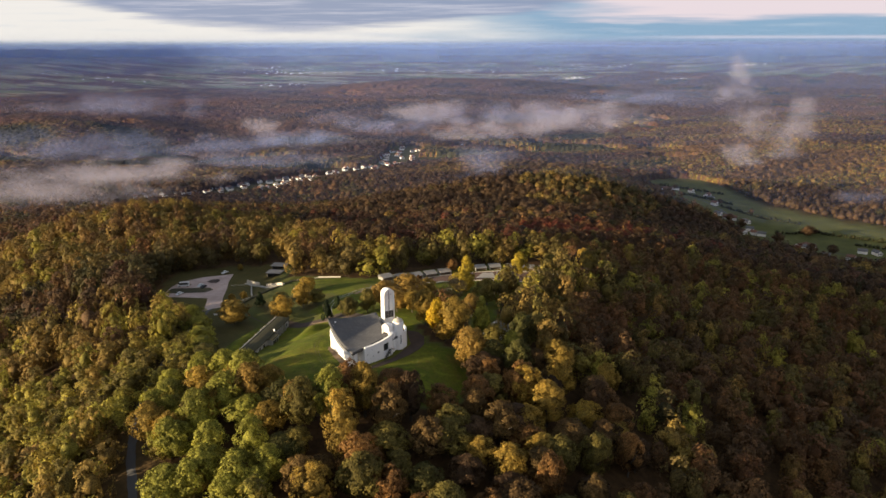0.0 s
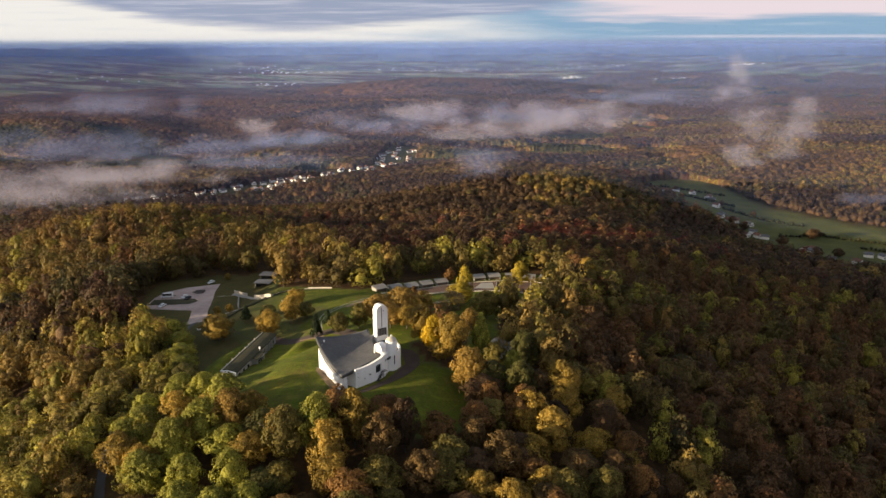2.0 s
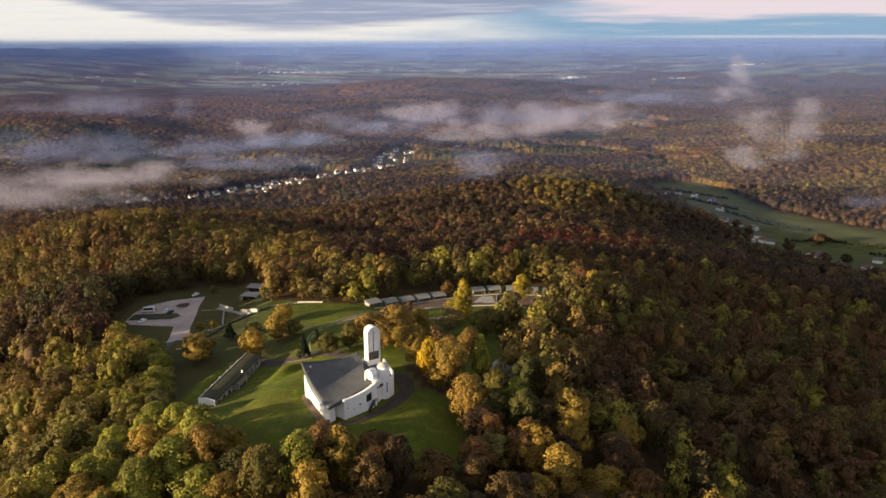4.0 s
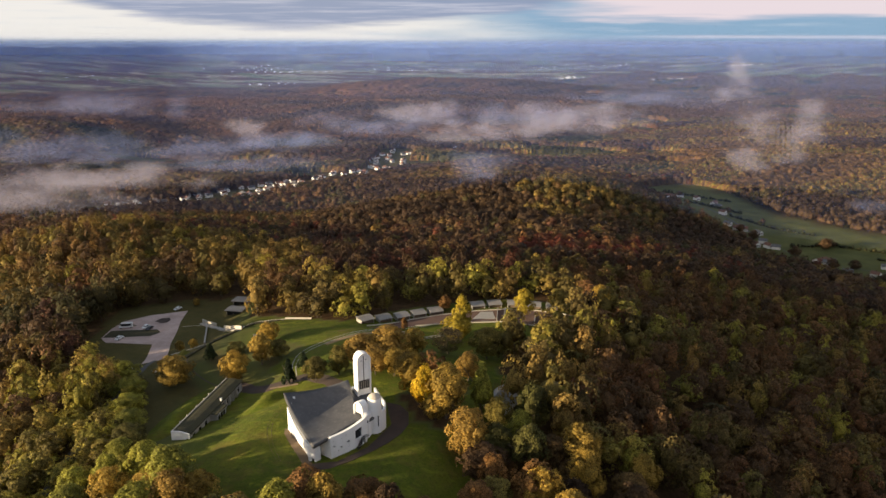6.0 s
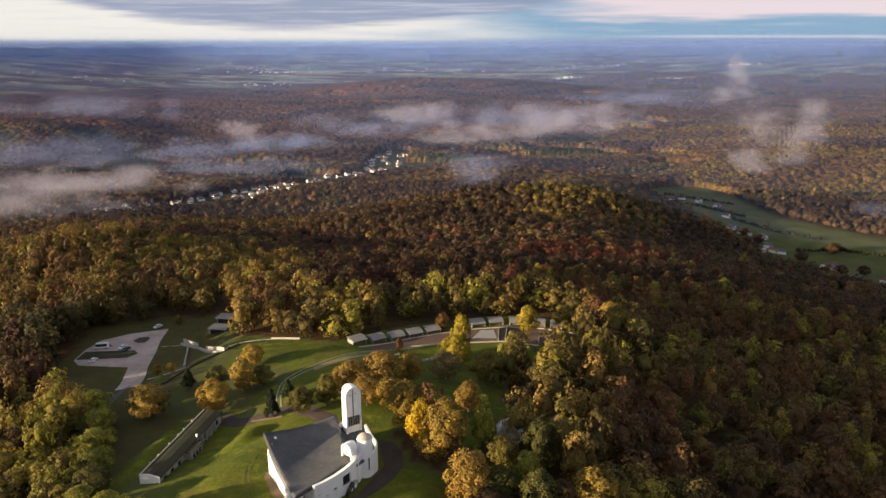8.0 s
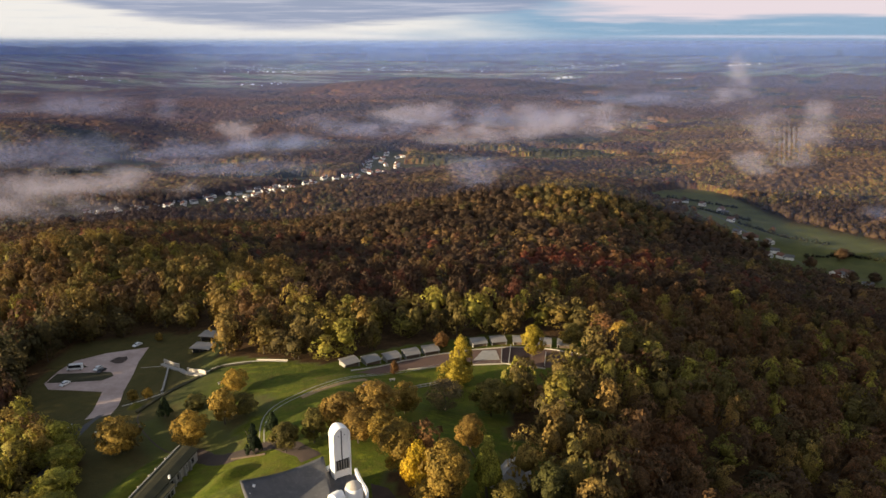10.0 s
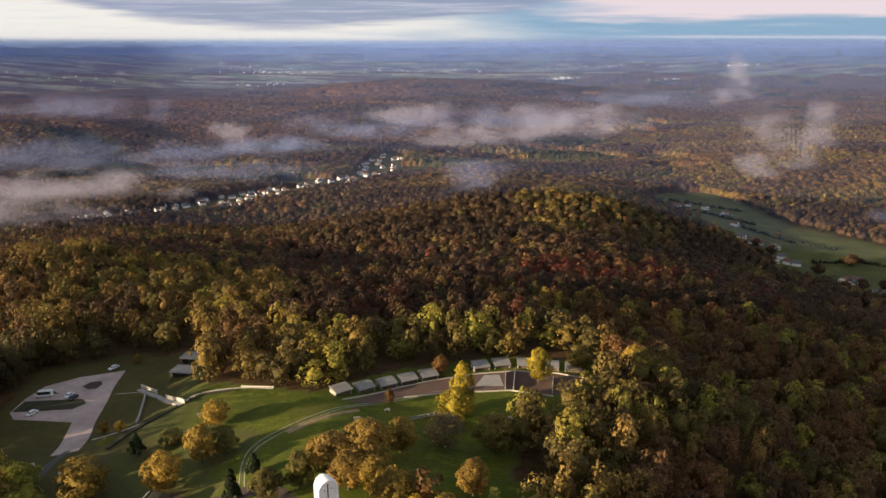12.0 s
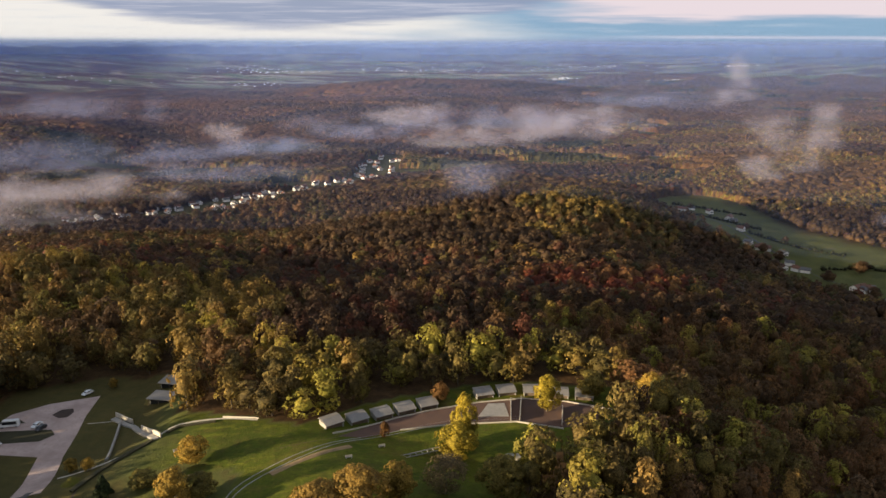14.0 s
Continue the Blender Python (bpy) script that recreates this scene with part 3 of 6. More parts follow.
def limb(bm, pts, r0, r1, sides=6):
    rings = []
    for i, p in enumerate(pts):
        q = r0 + (r1 - r0) * i / (len(pts) - 1)
        rings.append([bm.verts.new((p[0] + q * math.cos(6.283 * k / sides), p[1] + q * math.sin(6.283 * k / sides), p[2])) for k in range(sides)])
    for a, b in zip(rings, rings[1:]):
        for k in range(sides):
            bm.faces.new((a[k], a[(k + 1) % sides], b[(k + 1) % sides], b[k]))
    bm.faces.new(rings[-1])


def trunk_mesh(r, kind):
    """A tapered trunk with limbs, for a tree of height 1 (scaled by the tree)."""
    bm = bmesh.new()
    lean = r.normal(0, 0.012, 2)
    top = 0.84 if kind in ("cone", "column") else 0.72
    limb(bm, [(lean[0] * k * k, lean[1] * k * k, top * k / 4 - 0.06 * (k == 0)) for k in range(5)], 0.026, 0.007)
    if kind not in ("cone", "column"):
        for k in range(7):
            a, z = k * 2.4 + r.uniform(-0.4, 0.4), r.uniform(0.24, 0.6)
            q = r.uniform(0.14, 0.24)
            limb(bm, [(q * u * math.cos(a), q * u * math.sin(a), z + 0.16 * u + 0.1 * u * u) for u in (0, 0.35, 0.7, 1)], 0.011, 0.003, 5)
    return bm


LABELS = {
    "olive": "olive-green broadleaf tree turning yellow on the wooded slope",
    "golden": "golden autumn broadleaf tree on the wooded hilltop",
    "yellow": "bright yellow autumn tree beside the dark gravel",
    "rust": "rust-orange autumn tree at the wood's edge",
    "brown": "brown half-bare autumn tree at the wood's edge",
    "dun": "pale golden-brown autumn tree on the grassy hilltop",
    "lemon": "lemon-yellow autumn tree with a slender crown",
    "umber": "dull dark brown autumn tree on the wooded slope",
    "red": "dark red-brown autumn tree beside the lawn",
    "green": "fresh green broadleaf tree on the wooded slope",
    "spruce": "dark green spruce standing among broadleaf trees",
    "bare": "nearly bare pale-twigged tree standing on the lawn",
}
PROTO = {}


def tree_proto(species, kind, variant):
    """Trunk and crown meshes of a tree 1 m high and 1 m across, shared by all trees of its kind."""
    r = np.random.default_rng(sum(map(ord, species + kind)) * 31 + variant)
    if species == "bare":
        v, f = crown(kind, 80, 40, 0.05, r, 0.0, False)
    elif kind == "cone":
        v, f = crown(kind, 70, 26, 0.09, r, 0.7, False)
    else:
        v, f = crown(kind, 64, 64, 0.062, r, 0.54, False)
    lo = 0.08 if kind in ("cone", "column") else 0.22
    w = v * [0.5, 0.5, (1 - lo) / 2]
    w[:, 2] += (1 + lo) / 2
    me = mesh_from("crown", w, f, [LEAF[species]])
    bm = trunk_mesh(r, kind)
    tm = bpy.data.meshes.new("trunk")
    bm.to_mesh(tm)
    bm.free()
    tm.materials.append(bark)
    return tm, me


def tree(species, x, y, h, w, kind="round", variant=0, group=""):
    key = (species, kind, variant)
    if key not in PROTO:
        PROTO[key] = tree_proto(*key)
    tm, cm = PROTO[key]
    ob = empty("tree", x, y, gz(x, y) - 0.05, random.uniform(0, 360))
    t, c = new("trunk", tm), new("crown", cm)
    for o in (t, c):
        o.parent = ob
    t.scale, c.scale = (h, h, h), (w, w, h)
    return tagged(ob, LABELS[species], "tree", group)


# lone trees and groups on the hilltop: species, x, y, height, width, shape
LONE = [
    ("yellow", -11.5, 29, 15.5, 8.5, "round"), ("golden", -4.5, 26.5, 18, 13, "round"), ("golden", -17, 38, 16, 11.5, "round"), ("golden", -18.5, 77, 10.5, 10, "round"), ("golden", -8, 24.5, 9, 9, "round"),
    ("dun", -37, 63, 12, 14.5, "round"), ("dun", -27.5, 66, 14, 15, "round"), ("dun", -31, 54, 10.5, 10, "round"), ("golden", -24, 53, 10, 9, "round"), ("olive", -64, -29, 12, 11, "round"), ("dun", -57, -30, 13, 11, "round"), ("dun", 3, 56, 11, 8.5, "round"), ("green", 7.3, 33, 19, 10.5, "cone"),
    ("dun", 2.5, 9, 16, 12.5, "round"), ("spruce", -63.7, 56, 10.5, 5.5, "cone"), ("spruce", -61, 68, 7.5, 6, "cone"), ("olive", -53, 53, 9.5, 8.5, "round"),
    ("olive", -45, 56.5, 11, 7.5, "round"), ("golden", -111, 66, 12, 14, "round"), ("golden", -88, 68, 11.5, 11, "round"), ("golden", -80.5, 79, 12.5, 9, "round"),
    ("spruce", -104.5, 87, 8, 6.5, "cone"), ("lemon", -2, 108, 12, 12.5, "round"), ("lemon", 0.5, 117, 18, 8.5, "column"), ("bare", -5, 84, 11, 12.5, "round"), ("lemon", 31, 140.5, 13, 10, "round"),
    ("olive", 49, 152, 10, 10, "round"), ("rust", -7.5, 147, 7.5, 6, "round"), ("rust", -26, 121.5, 5.5, 3.4, "column"), ("golden", 66, 135, 17, 11, "round"),
    ("golden", -84, 103, 8, 10, "round"), ("olive", 11, 84, 13, 13, "round"), ("olive", 23, 107, 11, 10, "round"), ("rust", 9.5, -6, 13, 8.5, "round"), ("dun", -75, -25, 17, 11, "round"), ("golden", -69, -22, 14, 10, "round"), ("green", 19, 16, 13, 8.5, "round"), ("olive", 12.5, 27, 10, 9, "round"), ("olive", 24, 28, 16, 11, "round"), ("olive", 11, 9, 12, 11, "round"), ("olive", 21, 6, 15, 11, "round"),
    ("olive", -95, 92, 5, 8, "round"), ("olive", -75, 84, 7, 9, "round"), ("golden", -127, 110, 5, 4.2, "round"), ("golden", -119, 106, 4.5, 4, "round"),
    ("golden", -142, 172, 4.5, 3.5, "round"),
    ("green", -119, 43, 8, 12, "round"), ("green", -113, 30, 7.5, 11, "round"), ("olive", -107, 18, 8, 10.5, "round"), ("green", -125, 57, 8, 11, "round"), ("green", -134, 71, 9, 12, "round"), ("green", -104, 6, 9, 9.5, "round"),
    ("golden", -34, -30, 19, 10, "round"), ("umber", -18, -30, 18, 9, "round"), ("green", -45, -34, 20, 12, "round"), ("olive", -54, -37, 19, 12, "round"), ("brown", -25, -37, 18, 11, "round"), ("golden", -40, -42, 19, 12, "round"),
]
for i, (sp, x, y, h, w, kind) in enumerate(LONE):
    tree(sp, x, y, h, w, kind, i % 3, "trees on the hilltop")


def jitter_grid(x0, x1, y0, y1, step):
    gx_, gy_ = np.meshgrid(np.arange(x0, x1, step), np.arange(y0, y1, step))
    gx_ = gx_ + (np.arange(gx_.shape[0]) % 2)[:, None] * step * 0.5
    n = gx_.size
    return gx_.ravel() + rng.uniform(-0.48, 0.48, n) * step, gy_.ravel() + rng.uniform(-0.48, 0.48, n) * step


def tree_hue(x, y):
    """What kinds grow where: a species value between 0 and 1 for each place; darker and lighter kinds also stand in for
    shade and sunlight.
    """
    n = len(x)
    g = rng.normal(0, 0.035, n)
    patchy = np.sin(x / 19 + 1.9 * np.sin(y / 27)) * np.sin(y / 23 + 1.6 * np.sin(x / 31)) + 0.6 * np.sin(x / 47 + y / 39)
    pick = np.clip(0.5 + 0.26 * patchy + rng.normal(0, 0.2, n), 0, 0.999)
    lump_n = np.sin(x / 37 + 2.1 * np.sin(y / 53)) * np.sin(y / 41 + 1.7 * np.sin(x / 61))
    h = np.where(pick < 0.42, 0.30, np.where(pick < 0.66, 0.44, np.where(pick < 0.8, 0.80, np.where(pick < 0.9, 0.16, 0.62))))
    # dark hues put the shade of the belt behind the hilltop into the leaves
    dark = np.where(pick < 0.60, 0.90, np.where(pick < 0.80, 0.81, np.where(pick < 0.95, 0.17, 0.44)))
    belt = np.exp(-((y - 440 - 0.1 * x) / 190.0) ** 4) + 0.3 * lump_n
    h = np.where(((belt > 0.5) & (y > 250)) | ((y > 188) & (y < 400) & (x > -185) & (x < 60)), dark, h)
    right = (x > 55 + 25 * lump_n) & (y < 300)
    lot = np.clip(0.7 * rng.uniform(0, 1, n) + 0.3 * pick, 0, 1)
    h = np.where(right, np.where(lot < 0.20, 0.22, np.where(lot < 0.33, 0.31, np.where(lot < 0.50, 0.77, np.where(lot < 0.66, 0.67, np.where(lot < 0.76, 0.43, 0.80))))), h)
    front = (y < 2) & (x > -52) & (x < 50)
    h = np.where(front, np.where(pick < 0.28, 0.2, np.where(pick < 0.5, 0.67, np.where(pick < 0.58, 0.42, np.where(pick < 0.78, 0.78, 0.9)))), h)
    # darker kinds stand in for shade on the front slope
    deep = (y < -26) & (x > -34) & (x < 60)
    h = np.where(deep, np.where(pick < 0.3, 0.21, np.where(pick < 0.48, 0.66, np.where(pick < 0.56, 0.45, np.where(pick < 0.72, 0.78, 0.88)))), h)
    brow = (x > 4) & (x < 30 + 0.24 * y + 10 * lump_n) & (y > 10) & (y < 122)
    h = np.where(brow, np.where(pick < 0.32, 0.325, np.where(pick < 0.62, 0.26, np.where(pick < 0.82, 0.45, 0.76))), h)
    left = (x < -52) & (y < 70)
    h = np.where(left, np.where(pick < 0.3, 0.33, np.where(pick < 0.82, 0.35, 0.40)), h)
    wild = (x < -142) & (y > 28) & (y < 110)
    h = np.where(wild, np.where(pick < 0.5, 0.42, np.where(pick < 0.6, 0.78, np.where(pick < 0.9, 0.29, 0.60))), h)
    crest = (x < -90) & (y > 170) & (y < 380) & (x < -0.55 * (y - 120))
    h = np.where(crest, np.where(pick < 0.4, 0.43, np.where(pick < 0.65, 0.27, np.where(pick < 0.85, 0.50, 0.80))), h)
    # shade beyond the car park is put into dark olive and brown
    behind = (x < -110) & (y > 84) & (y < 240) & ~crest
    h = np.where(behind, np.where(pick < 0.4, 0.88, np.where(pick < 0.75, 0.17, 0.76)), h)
    edge = (y > 115) & (y < 185) & (x > -125) & (x < 55)
    h = np.where(edge, np.where(x > -62, np.where(pick < 0.5, 0.36, np.where(pick < 0.8, 0.25, 0.42)), np.where(pick < 0.4, 0.27, np.where(pick < 0.7, 0.41, np.where(pick < 0.85, 0.2, 0.78)))), h)
    # this ridge's dim light is likewise put into darker hues
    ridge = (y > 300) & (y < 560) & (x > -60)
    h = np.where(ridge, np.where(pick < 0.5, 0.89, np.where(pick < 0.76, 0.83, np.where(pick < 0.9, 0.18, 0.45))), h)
    h = np.where(np.hypot((x - 125) / 1.7, y - 435) < 44 + 22 * lump_n, np.where(pick < 0.62, 1.0, 0.66), h)
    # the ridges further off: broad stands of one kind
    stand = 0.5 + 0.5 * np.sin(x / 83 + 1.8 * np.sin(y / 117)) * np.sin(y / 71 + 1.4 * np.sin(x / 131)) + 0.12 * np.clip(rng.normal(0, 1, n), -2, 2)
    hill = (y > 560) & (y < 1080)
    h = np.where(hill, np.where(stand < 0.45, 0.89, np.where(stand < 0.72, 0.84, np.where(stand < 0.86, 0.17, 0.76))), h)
    gold = hill & (np.hypot((x - 175) / 90, (y - 730) / 130) + 0.25 * lump_n < 1)
    h = np.where(gold, np.where(pick < 0.35, 0.44, np.where(pick < 0.65, 0.18, 0.78)), h)
    far = y > 1080
    h = np.where(far, np.where(stand < 0.42, 0.89, np.where(stand < 0.62, 0.80, np.where(stand < 0.82, 0.13, 0.05))), h)
    h = np.where(far & (x < 520) & (y > 1560 + 0.12 * x), np.where(stand < 0.55, 0.70, np.where(stand < 0.8, 0.80, 0.89)), h)
    h = np.where((x >= 400) & (y > 900) & (y < 1900) & (stand > 0.32), np.where(stand < 0.37, 0.45, np.where(stand < 0.56, 0.19, 0.81)), h)
    h = np.where(far & (x >= 520) & (y >= 1900), np.where(stand < 0.5, 0.78, np.where(stand < 0.78, 0.70, 0.06)), h)
    h = np.where((y > 560), h + (0.5 - rng.uniform(0, 1, n)) * 0.02, h)
    g = np.where(y > 560, g * 0.35, g)
    return np.clip(h + g, 0, 1)


def low_growth(x, y):
    """Height of the growth: bushes on the brow that shelters the long house, tall old trees west of the car park."""
    k = np.where((x < -100) & (x > -136) & (y > -14) & (y < 72), 0.62, 1.0)
    k = np.where((x < -138) & (x > -260) & (y > -120) & (y < 20), 0.70, k)
    k = np.where((x > 22) & (x < 56) & (y > 22) & (y < 125), 1.2, k)
    return np.where((x < -168) & (x > -250) & (y > 60) & (y < 190), 1.4, k)


def scatter(name, x, y, hue, protos, hmin, hmax, wide, label, lift=0.57, half=0.45):
    """One mesh of many crowns: each a turned and scaled copy of a drawn lump."""
    n = len(x)
    z = height(x, y)
    hh, ww = rng.uniform(hmin, hmax, n) * low_growth(x, y), rng.uniform(*wide, n) * (0.45 + 0.55 * low_growth(x, y))
    which = rng.integers(0, len(protos), n)
    vs, fs, hs, k = [], [], [], 0
    for p, (v, f) in enumerate(protos):
        i = np.where(which == p)[0]
        if not len(i):
            continue
        a = rng.uniform(0, 6.283, len(i))
        ca, sa = np.cos(a)[:, None], np.sin(a)[:, None]
        X = (v[:, 0] * ca - v[:, 1] * sa) * ww[i, None] + x[i, None]
        Y = (v[:, 0] * sa + v[:, 1] * ca) * ww[i, None] + y[i, None]
        Z = v[:, 2] * (hh[i, None] * half) + (z[i] + hh[i] * lift)[:, None]
        vs.append(np.stack([X, Y, Z], -1).reshape(-1, 3))
        fs.append((f[None] + (np.arange(len(i)) * len(v))[:, None, None]).reshape(-1, 3) + k)
        hs.append(np.repeat(hue[i], len(v)))
        k += len(i) * len(v)
    return tagged(new(name, mesh_from(name, np.concatenate(vs), np.concatenate(fs), [forest_leaves], True, np.concatenate(hs))), label, "forest", kind="stuff")


def view_wedge(x, y, margin):
    """The part of the country that lies ahead of the flight."""
    return np.abs(x) < 0.66 * (y + 252) + margin


fx_, fy_ = jitter_grid(-420, 420, -135, 360, 9.8)
keep = ~open_ground(fx_, fy_) & view_wedge(fx_, fy_, 45)
lone_xy = np.array([(t[1], t[2]) for t in LONE])
keep &= (np.hypot(fx_[:, None] - lone_xy[:, 0], fy_[:, None] - lone_xy[:, 1]) > 6.5).all(1)
fx_, fy_ = fx_[keep], fy_[keep]
near = (fy_ < 14) & (fy_ > -72) & (fx_ > -112) & (fx_ < 62)
nx_, ny_ = fx_[near], fy_[near]
nh_ = tree_hue(nx_, ny_)
KINDS = [(0.08, "spruce"), (0.22, "olive"), (0.36, "green"), (0.5, "golden"), (0.7, "rust"), (0.85, "brown"), (1.1, "umber")]
for i, (x, y, h) in enumerate(zip(nx_, ny_, nh_)):
    sp = next(k for lim, k in KINDS if h < lim)
    if sp == "green" and x > -60 and i % 3:
        sp = "olive"
    k = float(low_growth(x, y))
    tree(sp, x, y, random.uniform(9.5, 17) * k, random.uniform(8.5, 14) * (0.45 + 0.55 * k), "round", i % 3, "woodland trees below the lawn")
mid_protos = [crown("round", 34, 14, 0.095, rng, 0.56, False, ICO1, 0.95) for _ in range(10)]
fx_, fy_ = fx_[~near], fy_[~near]
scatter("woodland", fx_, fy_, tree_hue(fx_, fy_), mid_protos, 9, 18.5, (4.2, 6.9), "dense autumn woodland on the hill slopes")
# fresh green bushes crowding the slope between the road and the lawn
bx_, by_ = jitter_grid(-142, -96, -45, 84, 4.6)
keep = ~open_ground(bx_, by_) & (by_ > -12 - 0.9 * (bx_ + 142))
bx_, by_ = bx_[keep], by_[keep]
scatter("bushes", bx_, by_, np.where(rng.uniform(0, 1, len(bx_)) < 0.85, 0.345, 0.30) + rng.normal(0, 0.012, len(bx_)), mid_protos, 5.5, 11, (2.6, 4.6), "fresh yellow-green bushes crowding the slope beside the road", 0.5, 0.5)
# undergrowth closing the wood west of the road
wx_, wy_ = jitter_grid(-250, -112, -125, 24, 6.4)
keep = ~open_ground(wx_, wy_) & (seg_dist(wx_, wy_, ROAD) > 8)
wx_, wy_ = wx_[keep], wy_[keep]
under_leaf = [crown("round", 12, 8, 0.15, rng, 0.72, False, ICO1, 1.0) for _ in range(6)]
scatter("undergrowth", wx_, wy_, np.where(rng.uniform(0, 1, len(wx_)) < 0.6, 0.34, 0.44) + rng.normal(0, 0.02, len(wx_)), under_leaf, 6, 10, (3.4, 5.2), "yellow-green undergrowth between the trees beside the road", 0.5, 0.5)
# trunks that show along the wood's edges
rim = np.zeros(len(fx_), bool)
for k in range(8):
    rim |= inside(fx_ + 9 * math.cos(k * 0.785), fy_ + 9 * math.sin(k * 0.785), CLEARING)
tx, ty = fx_[rim], fy_[rim]
tz = height(tx, ty)
ang = np.arange(5) * 1.2566
low = np.stack([tx[:, None] + 0.28 * np.cos(ang), ty[:, None] + 0.28 * np.sin(ang), np.repeat(tz[:, None] - 0.5, 5, 1)], -1)
top = np.stack([tx[:, None] + 0.14 * np.cos(ang), ty[:, None] + 0.14 * np.sin(ang), np.repeat(tz[:, None] + 7.5, 5, 1)], -1)
tvs = np.concatenate([low, top], 1).reshape(-1, 3)
k5 = np.arange(5)
tfs = np.stack([k5, (k5 + 1) % 5, (k5 + 1) % 5 + 5, k5 + 5], 1)
tagged(new("tree_trunks", mesh_from("tree_trunks", tvs, (tfs[None] + np.arange(len(tx))[:, None, None] * 10).reshape(-1, 4), [bark])), "grey tree trunks along the wood's edge", "trunks", kind="stuff")
mx_, my_ = jitter_grid(-900, 900, 360, 960, 10.2)
keep = ~open_ground(mx_, my_) & view_wedge(mx_, my_, 60)
mx_, my_ = mx_[keep], my_[keep]
far_protos = [crown("round", 12, 6, 0.17, rng, 0.84, False, ICO1, 1.1) for _ in range(10)]
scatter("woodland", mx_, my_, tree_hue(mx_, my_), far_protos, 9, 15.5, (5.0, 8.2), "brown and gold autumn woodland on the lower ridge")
def canopy(name, y0, y1, step, cell, tall, label):
    """A closed canopy seen from afar: crown beside crown in one surface, torn open over fields and lowered at its rims."""
    half = 0.68 * (y1 + 252) + 80
    xs, ys = np.arange(-half, half, step), np.arange(y0, y1 + step, step)
    X, Y = np.meshgrid(xs, ys)
    X = X + rng.uniform(-0.32, 0.32, X.shape) * step
    Y = Y + rng.uniform(-0.32, 0.32, Y.shape) * step
    n = 173
    ox, oy, size, tone = rng.uniform(0.1, 0.9, (n, n)), rng.uniform(0.1, 0.9, (n, n)), rng.uniform(0.6, 1.25, (n, n)), rng.normal(0, 1, (n, n))
    ci, cj = np.floor(X / cell).astype(int), np.floor(Y / cell).astype(int)
    best, own = np.full(X.shape, 0.18), np.zeros(X.shape)
    for a in (-1, 0, 1):
        for b in (-1, 0, 1):
            i, j = (ci + a) % n, (cj + b) % n
            r = np.hypot(X - (ci + a + ox[i, j]) * cell, Y - (cj + b + oy[i, j]) * cell) / (0.80 * cell * size[i, j])
            top = (0.45 + 0.45 * size[i, j]) * (0.28 + 0.72 * np.sqrt(np.clip(1 - r * r, 0, 1)))
            top = np.where(r < 1, top, 0)
            own = np.where(top > best, tone[i, j], own)
            best = np.maximum(best, top)
    x, y = X.ravel(), Y.ravel()
    shut = ~open_ground(x, y)
    wood = shut & view_wedge(x, y, 80) & (np.hypot(x, y) < 3250 + 520 / (1 + np.exp(-(x - 250) / 130)) + 70 * np.sin(x / 130) + 40 * np.sin(x / 47))
    z = height(x, y) + tall * best.ravel() * (1 + 0.16 * np.sin(x / 61 + y / 47) + 0.1 * np.sin(x / 23 - y / 31))
    ids = np.arange(x.size).reshape(X.shape)
    q = np.stack([ids[:-1, :-1], ids[:-1, 1:], ids[1:, 1:], ids[1:, :-1]], -1).reshape(-1, 4)
    inside_ = wood[q].sum(1)
    z = np.where(wood, z, height(x, y) - 0.5)
    q = q[inside_ >= 1]
    pick, back = np.unique(q, return_inverse=True)
    hue = np.clip(tree_hue(x[pick], y[pick]) + 0.035 * own.ravel()[pick], 0, 1)
    me = mesh_from(name, np.stack([x[pick], y[pick], z[pick]], 1), back.reshape(-1, 4), [forest_leaves], True, hue)
    return tagged(new(name, me), label, "forest", kind="stuff")


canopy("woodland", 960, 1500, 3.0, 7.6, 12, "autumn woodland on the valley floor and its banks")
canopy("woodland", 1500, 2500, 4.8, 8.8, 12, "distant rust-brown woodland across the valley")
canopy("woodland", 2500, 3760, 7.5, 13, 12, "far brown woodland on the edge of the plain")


# single taller crowns standing out of the far canopy
SPIRE = (np.array([(math.cos(k * 1.2566), math.sin(k * 1.2566), 0.1 * (k % 2)) for k in range(5)] + [(0.15, -0.1, 1.0), (0.05, 0.05, -0.9)]), np.array([(k, (k + 1) % 5, 5) for k in range(5)] + [((k + 1) % 5, k, 6) for k in range(5)]))
ex_, ey_ = jitter_grid(-1900, 1900, 960, 2550, 12.5)
keep = ~open_ground(ex_, ey_) & view_wedge(ex_, ey_, 40) & (rng.uniform(0, 1, len(ex_)) < 0.38 + 0.35 * far_stand(ex_, ey_))
ex_, ey_ = ex_[keep], ey_[keep]
scatter("woodland", ex_, ey_, np.clip(tree_hue(ex_, ey_) + rng.normal(0, 0.02, len(ex_)), 0, 1), [SPIRE], 10, 14.5, (2.2, 3.6), "single tall crowns in the distant woodland", 0.6, 0.42)
ux_, uy_ = jitter_grid(-330, 330, -400, -70, 9.0)
keep = ~open_ground(ux_, uy_) & ((uy_ < -135) | ~view_wedge(ux_, uy_, 45))
ux_, uy_ = ux_[keep], uy_[keep]
under_protos = [crown("round", 9, 6, 0.21, rng, 0.6, False, ICO1, 1.05) for _ in range(8)]
scatter("woodland", ux_, uy_, tree_hue(ux_, uy_), under_protos, 9, 15, (4.4, 7.6), "autumn woodland at the foot of the hill")

